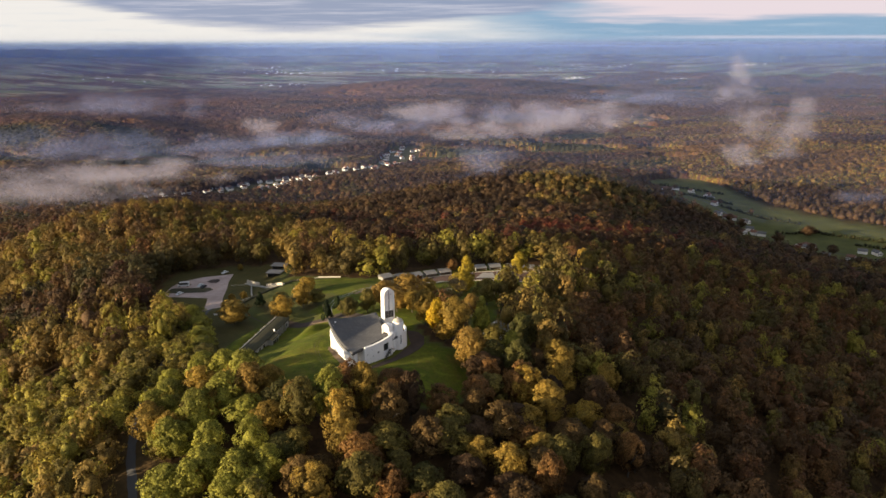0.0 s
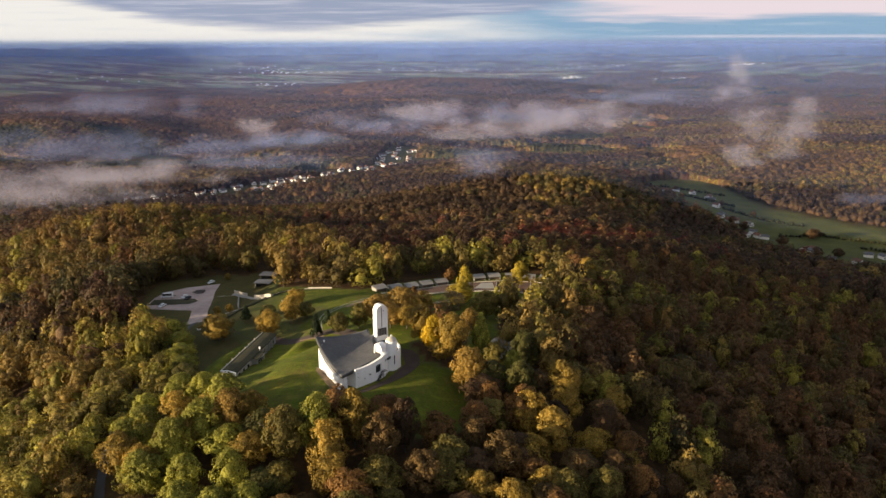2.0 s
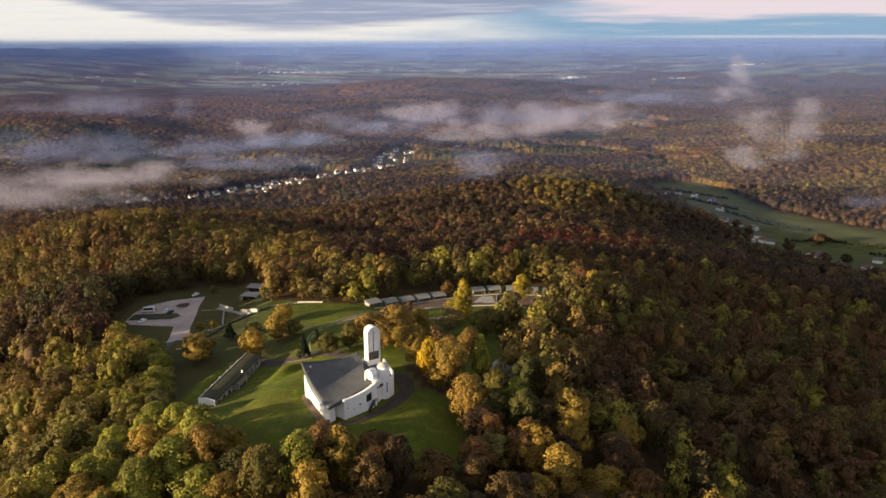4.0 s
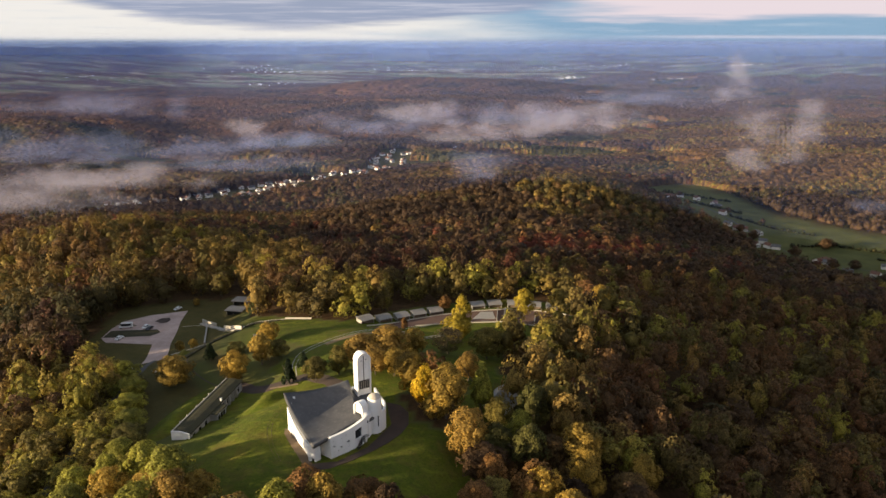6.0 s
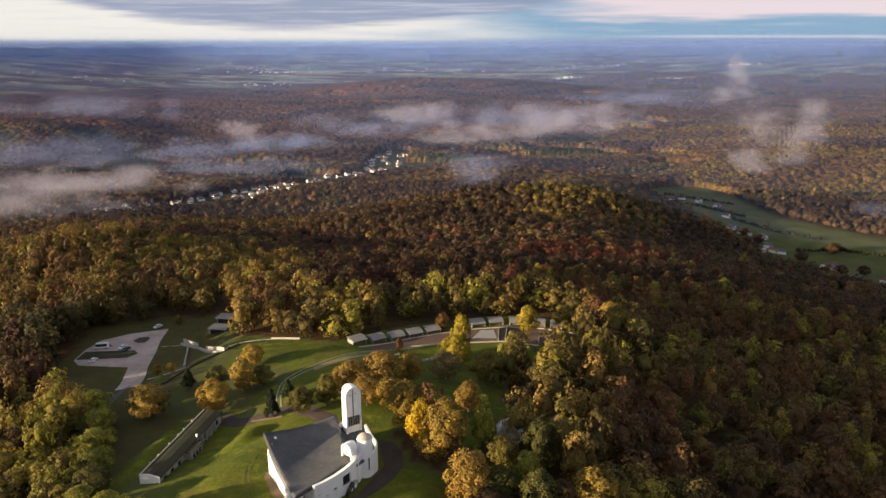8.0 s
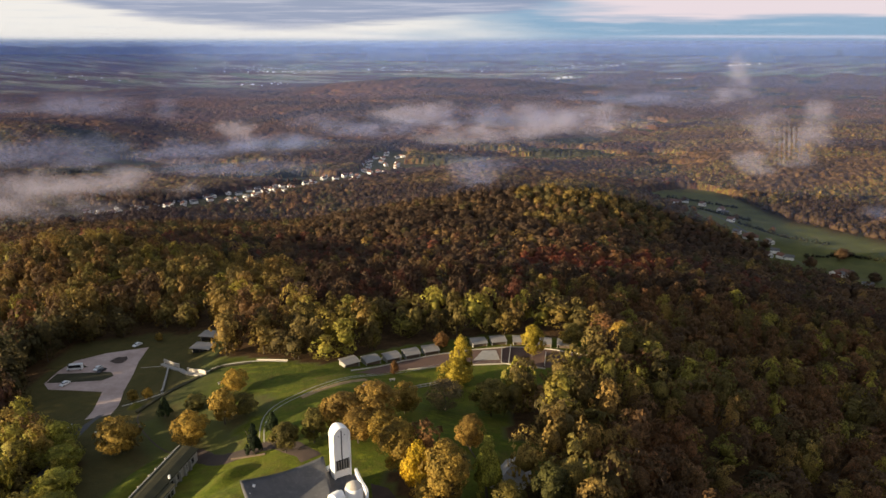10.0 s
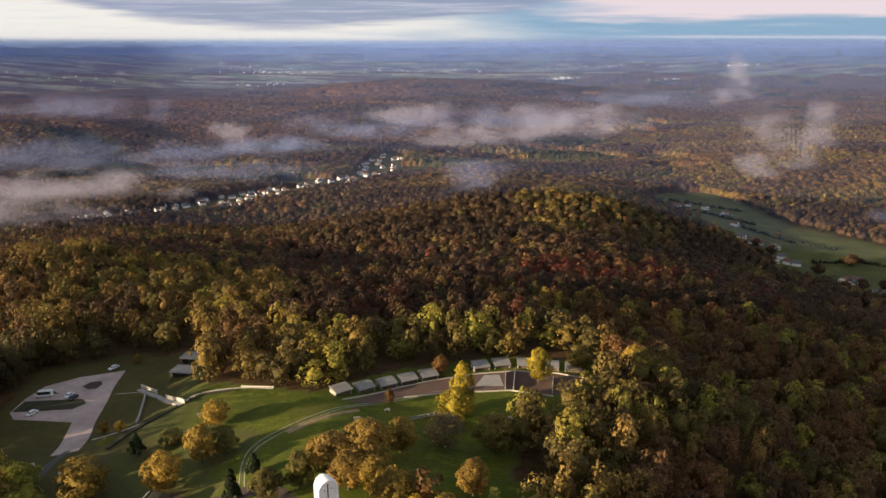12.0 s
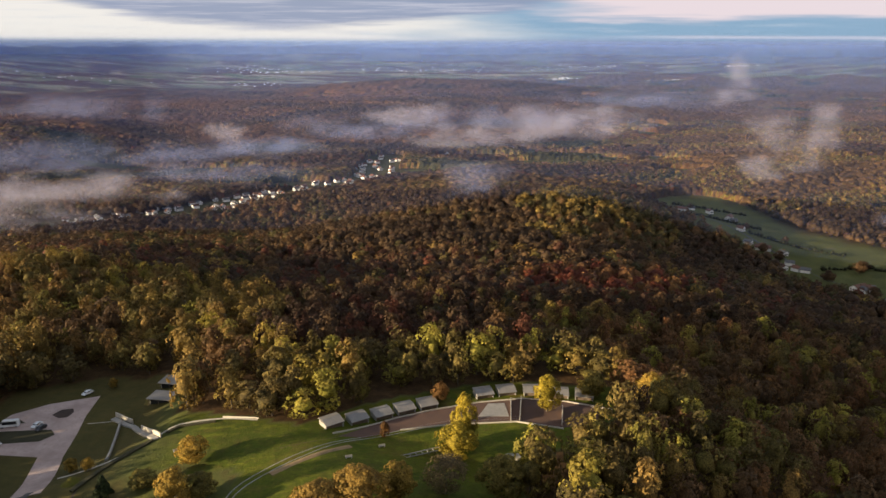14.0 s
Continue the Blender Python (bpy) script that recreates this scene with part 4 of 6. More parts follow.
# dark hedges and single trees between the valley pastures
hx_, hy_ = [], []
for pts in ([(372, 780), (410, 720), (450, 690)], [(395, 640), (450, 645), (520, 600), (600, 580)], [(340, 880), (400, 800)], [(470, 590), (520, 560), (600, 530)], [(330, 960), (365, 945), (420, 900)]):
    for (ax, ay), (bx, by) in zip(pts, pts[1:]):
        k = int(math.hypot(bx - ax, by - ay) / 4.2)
        hx_ += [ax + (bx - ax) * i / k for i in range(k)]
        hy_ += [ay + (by - ay) * i / k for i in range(k)]
hx_, hy_ = np.array(hx_) + rng.uniform(-1, 1, len(hx_)), np.array(hy_) + rng.uniform(-1, 1, len(hx_))
scatter("hedge", hx_, hy_, np.full(len(hx_), 0.02) + rng.normal(0, 0.03, len(hx_)), far_protos, 2.5, 6, (1.8, 3.6), "dark green hedges between the valley pastures", 0.45, 0.5)
for x, y, h, w in ((428, 628, 14, 13), (440, 640, 10, 11), (402, 745, 8, 7), (376, 800, 9, 8), (356, 700, 11, 10), (362, 672, 12, 12), (380, 600, 12, 13), (420, 548, 11, 12), (395, 545, 12, 12), (346, 930, 9, 9)):
    tree("umber", x, y, h, w, "round", 0, "field trees in the valley")

# ---- the chapel ----
def wall_strip(path, thick, openings=(), step=0.5, levels=14):
    """A thick wall along a plan line: rows of (x, y, bottom, top). openings: (from, to, low, high) in metres along it and
    fractions of its height; each goes through as a deep reveal. Returns the wall and the places of the openings."""
    pts = [Vector(p) for p in path]
    length = [0.0]
    for a, b in zip(pts, pts[1:]):
        length.append(length[-1] + (b.xy - a.xy).length)
    cuts = sorted({round(v, 3) for v in [*np.arange(0, length[-1], step), length[-1], *[o[i] for o in openings for i in (0, 1)]] if v <= length[-1] + 1e-6})
    zs = sorted({round(v, 4) for v in [*np.linspace(0, 1, levels), *[o[i] for o in openings for i in (2, 3)]]})

    def at(s):
        i = max(k for k in range(len(length)) if length[k] <= s + 1e-9)
        i = min(i, len(pts) - 2)
        u = (s - length[i]) / max(length[i + 1] - length[i], 1e-6)
        return pts[i].lerp(pts[i + 1], u)

    bm = bmesh.new()
    grid = {}
    for i, s in enumerate(cuts):
        p = at(s)
        d = (at(min(s + 0.4, length[-1])).xy - at(max(s - 0.4, 0)).xy).normalized()
        n = Vector((d.y, -d.x))
        for j, z in enumerate(zs):
            h = p.z + (p.w - p.z) * z
            grid[i, j, 0] = bm.verts.new((p.x, p.y, h))
            grid[i, j, 1] = bm.verts.new((p.x - n.x * thick, p.y - n.y * thick, h))

    def is_open(i, j):
        if not (0 <= i < len(cuts) - 1 and 0 <= j < len(zs) - 1):
            return None
        s, z = (cuts[i] + cuts[i + 1]) / 2, (zs[j] + zs[j + 1]) / 2
        return any(o[0] < s < o[1] and o[2] < z < o[3] for o in openings)

    for i in range(len(cuts) - 1):
        for j in range(len(zs) - 1):
            if is_open(i, j):
                continue
            for k in (0, 1):
                q = [grid[i, j, k], grid[i + 1, j, k], grid[i + 1, j + 1, k], grid[i, j + 1, k]]
                bm.faces.new(q if k == 0 else q[::-1])
            for (a, b), (c, d) in (((i - 1, j), ((i, j), (i, j + 1))), ((i + 1, j), ((i + 1, j), (i + 1, j + 1))), ((i, j - 1), ((i, j), (i + 1, j))), ((i, j + 1), ((i, j + 1), (i + 1, j + 1)))):
                if is_open(a, b) is not False:
                    bm.faces.new((grid[(*c, 0)], grid[(*d, 0)], grid[(*d, 1)], grid[(*c, 1)]))
    places = []
    for o in openings:
        a, b = at(o[0]), at(o[1])
        d = (b.xy - a.xy).normalized()
        n = Vector((d.y, -d.x))
        mid = a.lerp(b, 0.5)
        h = mid.w - mid.z
        places.append((mid.xy - n * thick * 0.55, d, (b.xy - a.xy).length, mid.z + h * o[2], mid.z + h * o[3]))
    for v in [v for v in bm.verts if not v.link_faces]:
        bm.verts.remove(v)
    return bm, places


def pane(place, mat, parent, name="window"):
    (c, d, w, z0, z1) = place
    n = Vector((d.y, -d.x)) * 0.05
    a, b = c - d * w / 2, c + d * w / 2
    bm = bmesh.new()
    q = [(a + n), (b + n), (b - n), (a - n)]
    lo, hi = [bm.verts.new((p.x, p.y, z0)) for p in q], [bm.verts.new((p.x, p.y, z1)) for p in q]
    for i in range(4):
        bm.faces.new((lo[i], lo[(i + 1) % 4], hi[(i + 1) % 4], hi[i]))
    return part(name, bm, mat, parent)


def curve4(pts, k=6):
    """A smooth line through rows of numbers."""
    out = []
    P = [np.array(p, float) for p in pts]
    for i in range(len(P) - 1):
        p0, p1, p2, p3 = P[max(i - 1, 0)], P[i], P[i + 1], P[min(i + 2, len(P) - 1)]
        for j in range(k):
            u = j / k
            out.append(tuple(0.5 * (2 * p1 + (p2 - p0) * u + (2 * p0 - 5 * p1 + 4 * p2 - p3) * u * u + (3 * p1 - p0 - 3 * p2 + p3) * u ** 3)))
    out.append(tuple(P[-1]))
    return out


def shell_roof():
    """The heavy curved shell: turned up to a prow, hollow along its middle, with a thick rounded rim."""
    A, B, C, D = (np.array(p, float) for p in ((-56.0, 18.6, 11.6), (-38.2, 36.4, 7.6), (-42.4, -3.6, 6.1), (-30.0, 11.5, 6.9)))
    bm = bmesh.new()
    n = 22
    up, lo = {}, {}
    for i in range(n + 1):
        for j in range(n + 1):
            u, v = i / n, j / n            # u from the prow to the tower, v from the prow to the low end
            p = A * (1 - u) * (1 - v) + B * u * (1 - v) + C * (1 - u) * v + D * u * v
            p[2] -= 3.3 * (math.sin(math.pi * v ** 0.72) ** 0.9) * (1 - u) ** 1.3 + 0.9 * math.sin(math.pi * u) * (1 - v) + 0.9 * math.sin(math.pi * u) * math.sin(math.pi * v)
            bow = 1.3 * math.sin(math.pi * v) * (1 - u) + 0.9 * math.sin(math.pi * u) * (1 - v)
            p[0] += bow * 0.5
            p[1] -= bow * 0.15
            edge = min(i, j, n - i, n - j) == 0
            up[i, j] = bm.verts.new(p + [0, 0, -0.12 * edge])
            q = p.copy()
            c = np.array([-42.0, 15.0, 0])
            q[:2] += (c[:2] - q[:2]) * (0.06 if edge else 0.09)
            q[2] -= 1.5
            lo[i, j] = bm.verts.new(q)
    for i in range(n):
        for j in range(n):
            bm.faces.new((up[i, j], up[i + 1, j], up[i + 1, j + 1], up[i, j + 1]))
            bm.faces.new((lo[i, j], lo[i, j + 1], lo[i + 1, j + 1], lo[i + 1, j]))
    rim = [(i, 0) for i in range(n)] + [(n, j) for j in range(n)] + [(i, n) for i in range(n, 0, -1)] + [(0, j) for j in range(n, 0, -1)]
    for a, b in zip(rim, rim[1:] + rim[:1]):
        bm.faces.new((up[a], up[b], lo[b], lo[a]))
    return bm


def arch_tower(w, depth, base, top, wall=0.4):
    """A periscope tower: round-arched front, rounded back and vaulted head; the front stands open between its cheeks."""
    bm = bmesh.new()
    r = w / 2
    prof = [(-r, base)] + [(r * math.cos(a), top - r + r * math.sin(a)) for a in np.linspace(math.pi, 0, 15)] + [(r, base)]
    rings = []
    for y, s in ((0.0, 1.0), (depth * 0.45, 1.0), (depth * 0.72, 0.93), (depth * 0.9, 0.75), (depth, 0.42)):
        rings.append([bm.verts.new((x * s, y, z if k in (0, 16) else base + (z - base) * (0.9 + 0.1 * s))) for k, (x, z) in enumerate(prof)])
    for a, b in zip(rings, rings[1:]):
        for k in range(16):
            bm.faces.new((a[k], a[k + 1], b[k + 1], b[k]))
    bm.faces.new(rings[-1])
    inner = [bm.verts.new((x * (r - wall) / r, 0, z - (wall if 0 < k < 16 else 0) * 1.0)) for k, (x, z) in enumerate(prof)]
    back = [bm.verts.new((v.co.x, 0.45, v.co.z)) for v in inner]
    for k in range(16):
        bm.faces.new((rings[0][k + 1], rings[0][k], inner[k], inner[k + 1]))
        bm.faces.new((inner[k + 1], inner[k], back[k], back[k + 1]))
    bm.faces.new(back[::-1])
    return bm


def round_tower(r, base, top):
    """A round tower under a dome."""
    bm = bmesh.new()
    prof = [(r * 1.04, base), (r, base + 3), (r, top - r * 0.85)] + [(r * math.cos(a), top - r * 0.85 + r * 0.85 * math.sin(a)) for a in np.linspace(0.12, 1.45, 9)]
    n = 28
    rings = [[bm.verts.new((q * math.cos(6.2832 * k / n), q * math.sin(6.2832 * k / n), z)) for k in range(n)] for q, z in prof]
    for a, b in zip(rings, rings[1:]):
        for k in range(n):
            bm.faces.new((a[k], a[(k + 1) % n], b[(k + 1) % n], b[k]))
    bm.faces.new(rings[-1])
    return bm


def chapel():
    root = empty("chapel", 0, 0, 0)
    tagged(root, "white rendered chapel with a dark curved roof and rounded towers", "chapel")
    part("roof", shell_roof(), shell_concrete, root, "dark grey curved concrete shell roof", True)
    # the long outer wall with the small windows and the stair
    path = curve4([(-38.0, 0.6, -2.6, 6.5), (-35.4, 3.0, -2.4, 6.5), (-32.4, 6.0, -2.2, 6.9), (-29.9, 8.7, -2.0, 7.6), (-28.6, 11.0, -1.8, 8.1), (-28.9, 13.2, -1.6, 8.2)])
    wins = [(0.9, 1.35, 0.80, 0.84), (0.8, 1.2, 0.22, 0.26), (1.0, 1.7, 0.60, 0.65), (2.5, 2.9, 0.38, 0.43), (3.4, 3.9, 0.78, 0.82), (3.6, 4.1, 0.45, 0.53), (4.4, 4.7, 0.29, 0.33), (5.9, 6.9, 0.52, 0.60),
            (6.4, 6.8, 0.33, 0.38), (5.3, 5.7, 0.83, 0.87), (9.0, 11.6, 0.46, 0.80), (12.4, 13.2, 0.05, 0.30)]
    bm, places = wall_strip(path, 0.9, wins)
    wall = part("wall", bm, white_render, root)
    for p in places:
        pane(p, dark_glass, wall)
    # the open stair rising along that wall
    bm = bmesh.new()
    a, b = Vector((-32.0, 6.2)), Vector((-29.6, 8.8))
    d = (a - b).normalized()
    n = Vector((-d.y, d.x))
    steps = 14
    for k in range(steps):
        q = b.lerp(a, k / steps)
        z = 2.6 - k * (4.6 / steps)
        for s0, s1, z0 in ((0.05, 1.15, z - 0.16),):
            c = [q + n * s0, q + n * s1, q + n * s1 + d * 0.34, q + n * s0 + d * 0.34]
            lo, hi = [bm.verts.new((v.x, v.y, z0)) for v in c], [bm.verts.new((v.x, v.y, z)) for v in c]
            bm.faces.new(lo[::-1]), bm.faces.new(hi)
            for i in range(4):
                bm.faces.new((lo[i], lo[(i + 1) % 4], hi[(i + 1) % 4], hi[i]))
    stair = part("stair", bm, black_steel, root, "dark open steel and concrete stair")
    bm = bmesh.new()
    for z in (0.0, 1.0):
        p0, p1 = b + n * 1.2, a + n * 1.2
        limb(bm, [(p0.x, p0.y, 2.5 + z), (p1.x, p1.y, -2.1 + z)], 0.09, 0.09, 5)
    part("railing", bm, black_steel, stair)
    part("landing", prism([tuple(b + n * 0.05), tuple(b + n * 1.3), tuple(b + n * 1.3 - d * 1.6), tuple(b + n * 0.05 - d * 1.6)], 2.4, 2.6), raw_concrete, stair)
    # the sunlit end wall under the prow
    path = curve4([(-54.6, 17.0, -2.6, 7.4), (-51.6, 12.4, -2.6, 4.4), (-47.9, 6.6, -2.6, 3.0), (-44.6, 1.4, -2.8, 3.4)])
    bm, places = wall_strip(path, 1.0, [(2.6, 3.6, 0.52, 0.64), (9.6, 10.9, 0.0, 0.36), (13.6, 14.4, 0.45, 0.58), (16.2, 17.0, 0.1, 0.32)])
    wall = part("wall", bm, white_render, root)
    for p in places:
        pane(p, dark_glass, wall)
    bm, places = wall_strip([(-44.5, -0.4, -2.8, 4.6), (-42.2, -1.0, -2.8, 4.7), (-41.0, 0.6, -2.8, 4.7)], 0.8, [(1.0, 1.9, 0.2, 0.42), (2.9, 3.7, 0.0, 0.28)])
    pier = part("pier", bm, white_render, root)
    for p in places:
        pane(p, dark_glass, pier)
    part("wall", wall_strip([(-41.4, 3.2, -2.7, 4.9), (-38.1, 0.9, -2.7, 6.1)], 0.7)[0], white_render, root)
    # the far side wall and the rounded end wall
    part("wall", wall_strip(curve4([(-36.0, 34.2, -1.2, 6.2), (-42.0, 30.2, -1.2, 5.2), (-48.0, 25.0, -1.4, 5.6), (-54.4, 18.2, -1.6, 8.8)]), 1.6)[0], white_render, root)
    part("wall", wall_strip(curve4([(-24.6, 17.0, -1.2, 6.2), (-23.6, 19.2, -1.2, 6.8), (-24.2, 22.4, -1.2, 7.0), (-26.0, 26.2, -1.2, 6.9), (-28.2, 30.8, -1.2, 7.6)]), 0.6)[0], white_render, root, smooth=False)
    part("low_roof", prism([(-28.9, 31.0), (-34.2, 30.6), (-36.5, 33.5), (-38.0, 30.0), (-31.0, 12.5), (-28.6, 12.6), (-25.4, 17.2), (-24.5, 19.4), (-25.0, 22.5), (-26.7, 26.0)], 4.6, 5.4), shell_concrete, root)
    # towers
    m = pose(-31.6, 29.6, 0, 0, 0, 33)
    t = part("tower", arch_tower(4.9, 4.8, -1.0, 20.3), white_render, root)
    t.matrix_basis = m
    part("slot", boxes((-0.14, 0.40, 9.6, 0.14, 0.44, 19.2)), dark_glass, t)
    part("grille", boxes((-1.95, 0.36, 7.6, 1.95, 0.44, 10.6)), black_steel, t)
    for k in range(6):
        part("fin", boxes((-1.9 + k * 0.72, 0.02, 7.6, -1.74 + k * 0.72, 0.36, 10.4)), raw_concrete, t)
    part("lamp", boxes((-0.95, 0.36, 17.6, -0.7, 0.46, 17.85)), black_steel, t)
    part("lamp", boxes((0.75, 0.36, 17.7, 1.0, 0.46, 17.95)), black_steel, t)
    t = part("tower", round_tower(2.25, -1.2, 12.3), white_render, root, "", True)
    t.matrix_basis = pose(-26.9, 17.4, 0)
    bm = bmesh.new()
    n_, rows_ = 28, []
    for a_ in np.linspace(0.42, 1.5, 7):
        q, z = 2.29 * math.cos(a_), 10.39 + 1.99 * math.sin(a_)
        rows_.append([bm.verts.new((q * math.cos(6.2832 * k / n_), q * math.sin(6.2832 * k / n_), z)) for k in range(n_)])
    for r0, r1 in zip(rows_, rows_[1:]):
        for k in range(n_):
            bm.faces.new((r0[k], r0[(k + 1) % n_], r1[(k + 1) % n_], r1[k]))
    bm.faces.new(rows_[-1])
    part("dome", bm, stained_dome, t, "grey-brown weathered dome", True)
    part("slot", boxes((1.2, -2.02, 2.0, 1.5, -1.6, 5.6)), dark_glass, t)
    t = part("tower", arch_tower(3.9, 3.2, 3.0, 11.2, 0.35), white_render, root)
    t.matrix_basis = pose(-31.6, 13.6, 0, 0, 0, -38)
    part("slot", boxes((-1.4, 0.38, 6.0, 1.4, 0.44, 7.4)), black_steel, t)
    part("buttress", prism([(-29.6, 12.6), (-28.2, 13.0), (-27.6, 15.4), (-29.0, 16.0)], -1.2, 7.2), white_render, root)
    part("roof_vent", boxes((-53.2, 19.2, 8.2, -52.5, 19.9, 9.6), bevel=0.1), white_render, root)
    return root


chapel()

# ---- paths, lawns and terraces ----
patch("gravel_apron", [(-46, -3), (-43, -5.5), (-37.5, -4.2), (-32, -0.2), (-26.5, 5), (-22, 10), (-18.5, 15.5), (-16.5, 21), (-17, 28), (-20, 33), (-25, 35), (-24, 30), (-22, 21), (-25, 14), (-28, 7.5), (-36, -0.5), (-43, -2)], gravel, "dark brown gravel apron round the chapel", "pavement")
patch("forecourt", [(-55.8, 17.6), (-55.3, 14.5), (-52.4, 9), (-48.8, 3), (-46.2, -1.6), (-44.5, -3.4), (-43, -2), (-46, 4), (-53, 16)], dirt, "worn earth forecourt under the prow", "pavement", 0.06)
for k in range(2):
    ribbon("step_line", [(-60.0 - k * 1.5, 32), (-60.5 - k * 1.4, 20), (-57.5 - k * 1.3, 9), (-52.5 - k * 1.2, -1)], 0.5, dirt, "worn grass step curving round the forecourt", "step", 0.05)
patch("car_park", [(-172.5, 128), (-173, 140), (-171, 150), (-161, 158.5), (-144.5, 165.5), (-142.5, 150), (-139.5, 138), (-136.5, 122), (-128, 94.5), (-138, 94.5), (-145, 121.5), (-158, 122.5), (-168, 123)], asphalt, "pale worn asphalt car park on the hilltop", "car park", 0.08)
ribbon("road", ROAD, 4.6, tarmac, "narrow dark tarmac road winding down through the trees", "road", 0.1)
patch("planting_bed", [(-155.5, 150), (-152, 147.8), (-149, 148.5), (-148.5, 152.5), (-150, 155), (-154, 154)], gravel, "dark round planting bed in the car park", "planting bed", 0.2)
for pts in ([(-172, 137), (-160, 138.5), (-150, 139.5), (-147, 136), (-150, 131.5), (-162, 129.5), (-172, 128.5)], [(-171, 146), (-166, 146.5), (-162, 143.8), (-169, 143)]):
    patch("planting_bed", pts, turf, "strip of dark turf between parking bays", "planting bed", 0.14)
ribbon("footpath", [(-139, 144), (-129, 146)], 1.6, pale_concrete, "pale concrete footpath", "path")
ribbon("footpath", [(-130, 107), (-114, 111), (-104, 124), (-98, 131), (-84, 133), (-71, 130.5)], 2.6, pale_concrete, "pale concrete footpath climbing the lawn", "path", 0.22)
ribbon("footpath", [(-103, 124), (-113, 108), (-116, 92), (-110, 80), (-96, 66), (-82, 61)], 2.6, gravel, "dark gravel footpath climbing the lawn", "path")
ribbon("footpath", [(-86, 63), (-76, 57), (-68, 58), (-58, 60), (-48, 52), (-44, 47)], 8.0, gravel, "dark gravel walk behind the chapel", "path", 0.09)
for off in (0, 1.7):
    ribbon("track", [(-64 + off, 62), (-67 + off, 76 - off), (-66 + off, 86 - off), (-58.5 + off, 96 - off), (-49 + off, 106 - off), (-38, 116 - off), (-22, 126 - off), (-8, 132 - off), (8, 136 - off), (22, 137 - off)], 1.3, raw_concrete, "grey gravel wheel track across the lawn", "track", 0.1)
ribbon("dry_verge", [(-57, 92), (-47, 101.5), (-36, 111)], 3.4, straw, "strip of pale dry grass beside the track", "verge", 0.3)
ribbon("footpath", [(-58, 108), (-46, 114), (-36, 121), (-30, 126)], 0.9, dirt, "narrow trodden path on the lawn", "path", 0.05)
patch("terrace", [(-41, 118), (-33, 127), (-24, 136), (-10, 142), (7, 147.5), (23, 151), (39, 149.5), (54, 144), (46, 132), (35, 129.5), (19, 133.5), (-3.5, 131), (-21, 127), (-33, 119)], red_earth, "red-brown earth terrace before the cells", "terrace", 0.07)

# ---- distance haze and valley mist ----
def veil_material(name, tint, strength, mist):
    m, t, b, o = material(name)
    t.nodes.remove(b)
    oc = nd(t, "TexCoord").outputs["Object"]
    df, tl, tp, mx, m2 = nd(t, "BsdfDiffuse"), nd(t, "BsdfTranslucent"), nd(t, "BsdfTransparent"), nd(t, "MixShader", Fac=0.5), nd(t, "MixShader")
    df.inputs[0].default_value = tl.inputs[0].default_value = (*tint, 1)
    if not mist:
        # one fixed normal, so every haze sheet takes the sun alike
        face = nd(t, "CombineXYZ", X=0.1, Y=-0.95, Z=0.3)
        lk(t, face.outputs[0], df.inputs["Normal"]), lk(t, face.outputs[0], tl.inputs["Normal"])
    lk(t, df.outputs[0], mx.inputs[1]), lk(t, tl.outputs[0], mx.inputs[2])
    if mist:
        ln = nd(t, "VectorMath")
        ln.operation = "LENGTH"
        lk(t, oc, ln.inputs[0])
        fall = mth(t, "SUBTRACT", 1.0, ln.outputs["Value"], clamp=True)
        n = noise_tex(t, mapped(t, position(t), (0.75, 0.75, 1.5)), 0.017, 7, 0.64)
        a = mth(t, "SUBTRACT", mth(t, "ADD", mth(t, "MULTIPLY", n, 4.6), mth(t, "MULTIPLY", fall, 1.5)), 2.75, clamp=True)
        a = mth(t, "MULTIPLY", mth(t, "MULTIPLY", a, strength), mth(t, "MULTIPLY", fall, 3.0, clamp=True), clamp=True)
    else:
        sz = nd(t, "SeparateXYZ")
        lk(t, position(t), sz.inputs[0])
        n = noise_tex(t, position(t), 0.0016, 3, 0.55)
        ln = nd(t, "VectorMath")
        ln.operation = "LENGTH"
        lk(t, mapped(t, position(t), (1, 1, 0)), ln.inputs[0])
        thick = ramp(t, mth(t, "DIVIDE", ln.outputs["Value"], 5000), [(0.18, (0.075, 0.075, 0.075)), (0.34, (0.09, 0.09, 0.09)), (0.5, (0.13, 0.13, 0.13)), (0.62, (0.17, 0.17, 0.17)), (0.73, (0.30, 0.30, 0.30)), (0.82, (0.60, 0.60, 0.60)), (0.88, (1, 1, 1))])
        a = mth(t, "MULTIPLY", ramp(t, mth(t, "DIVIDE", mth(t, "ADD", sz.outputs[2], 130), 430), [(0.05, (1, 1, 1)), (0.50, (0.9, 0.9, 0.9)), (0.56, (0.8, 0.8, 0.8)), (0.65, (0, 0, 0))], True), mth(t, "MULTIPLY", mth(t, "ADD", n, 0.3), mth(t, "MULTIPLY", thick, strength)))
    lk(t, a, m2.inputs[0]), lk(t, tp.outputs[0], m2.inputs[1]), lk(t, mx.outputs[0], m2.inputs[2])
    lk(t, m2.outputs[0], o.inputs[0])
    return m


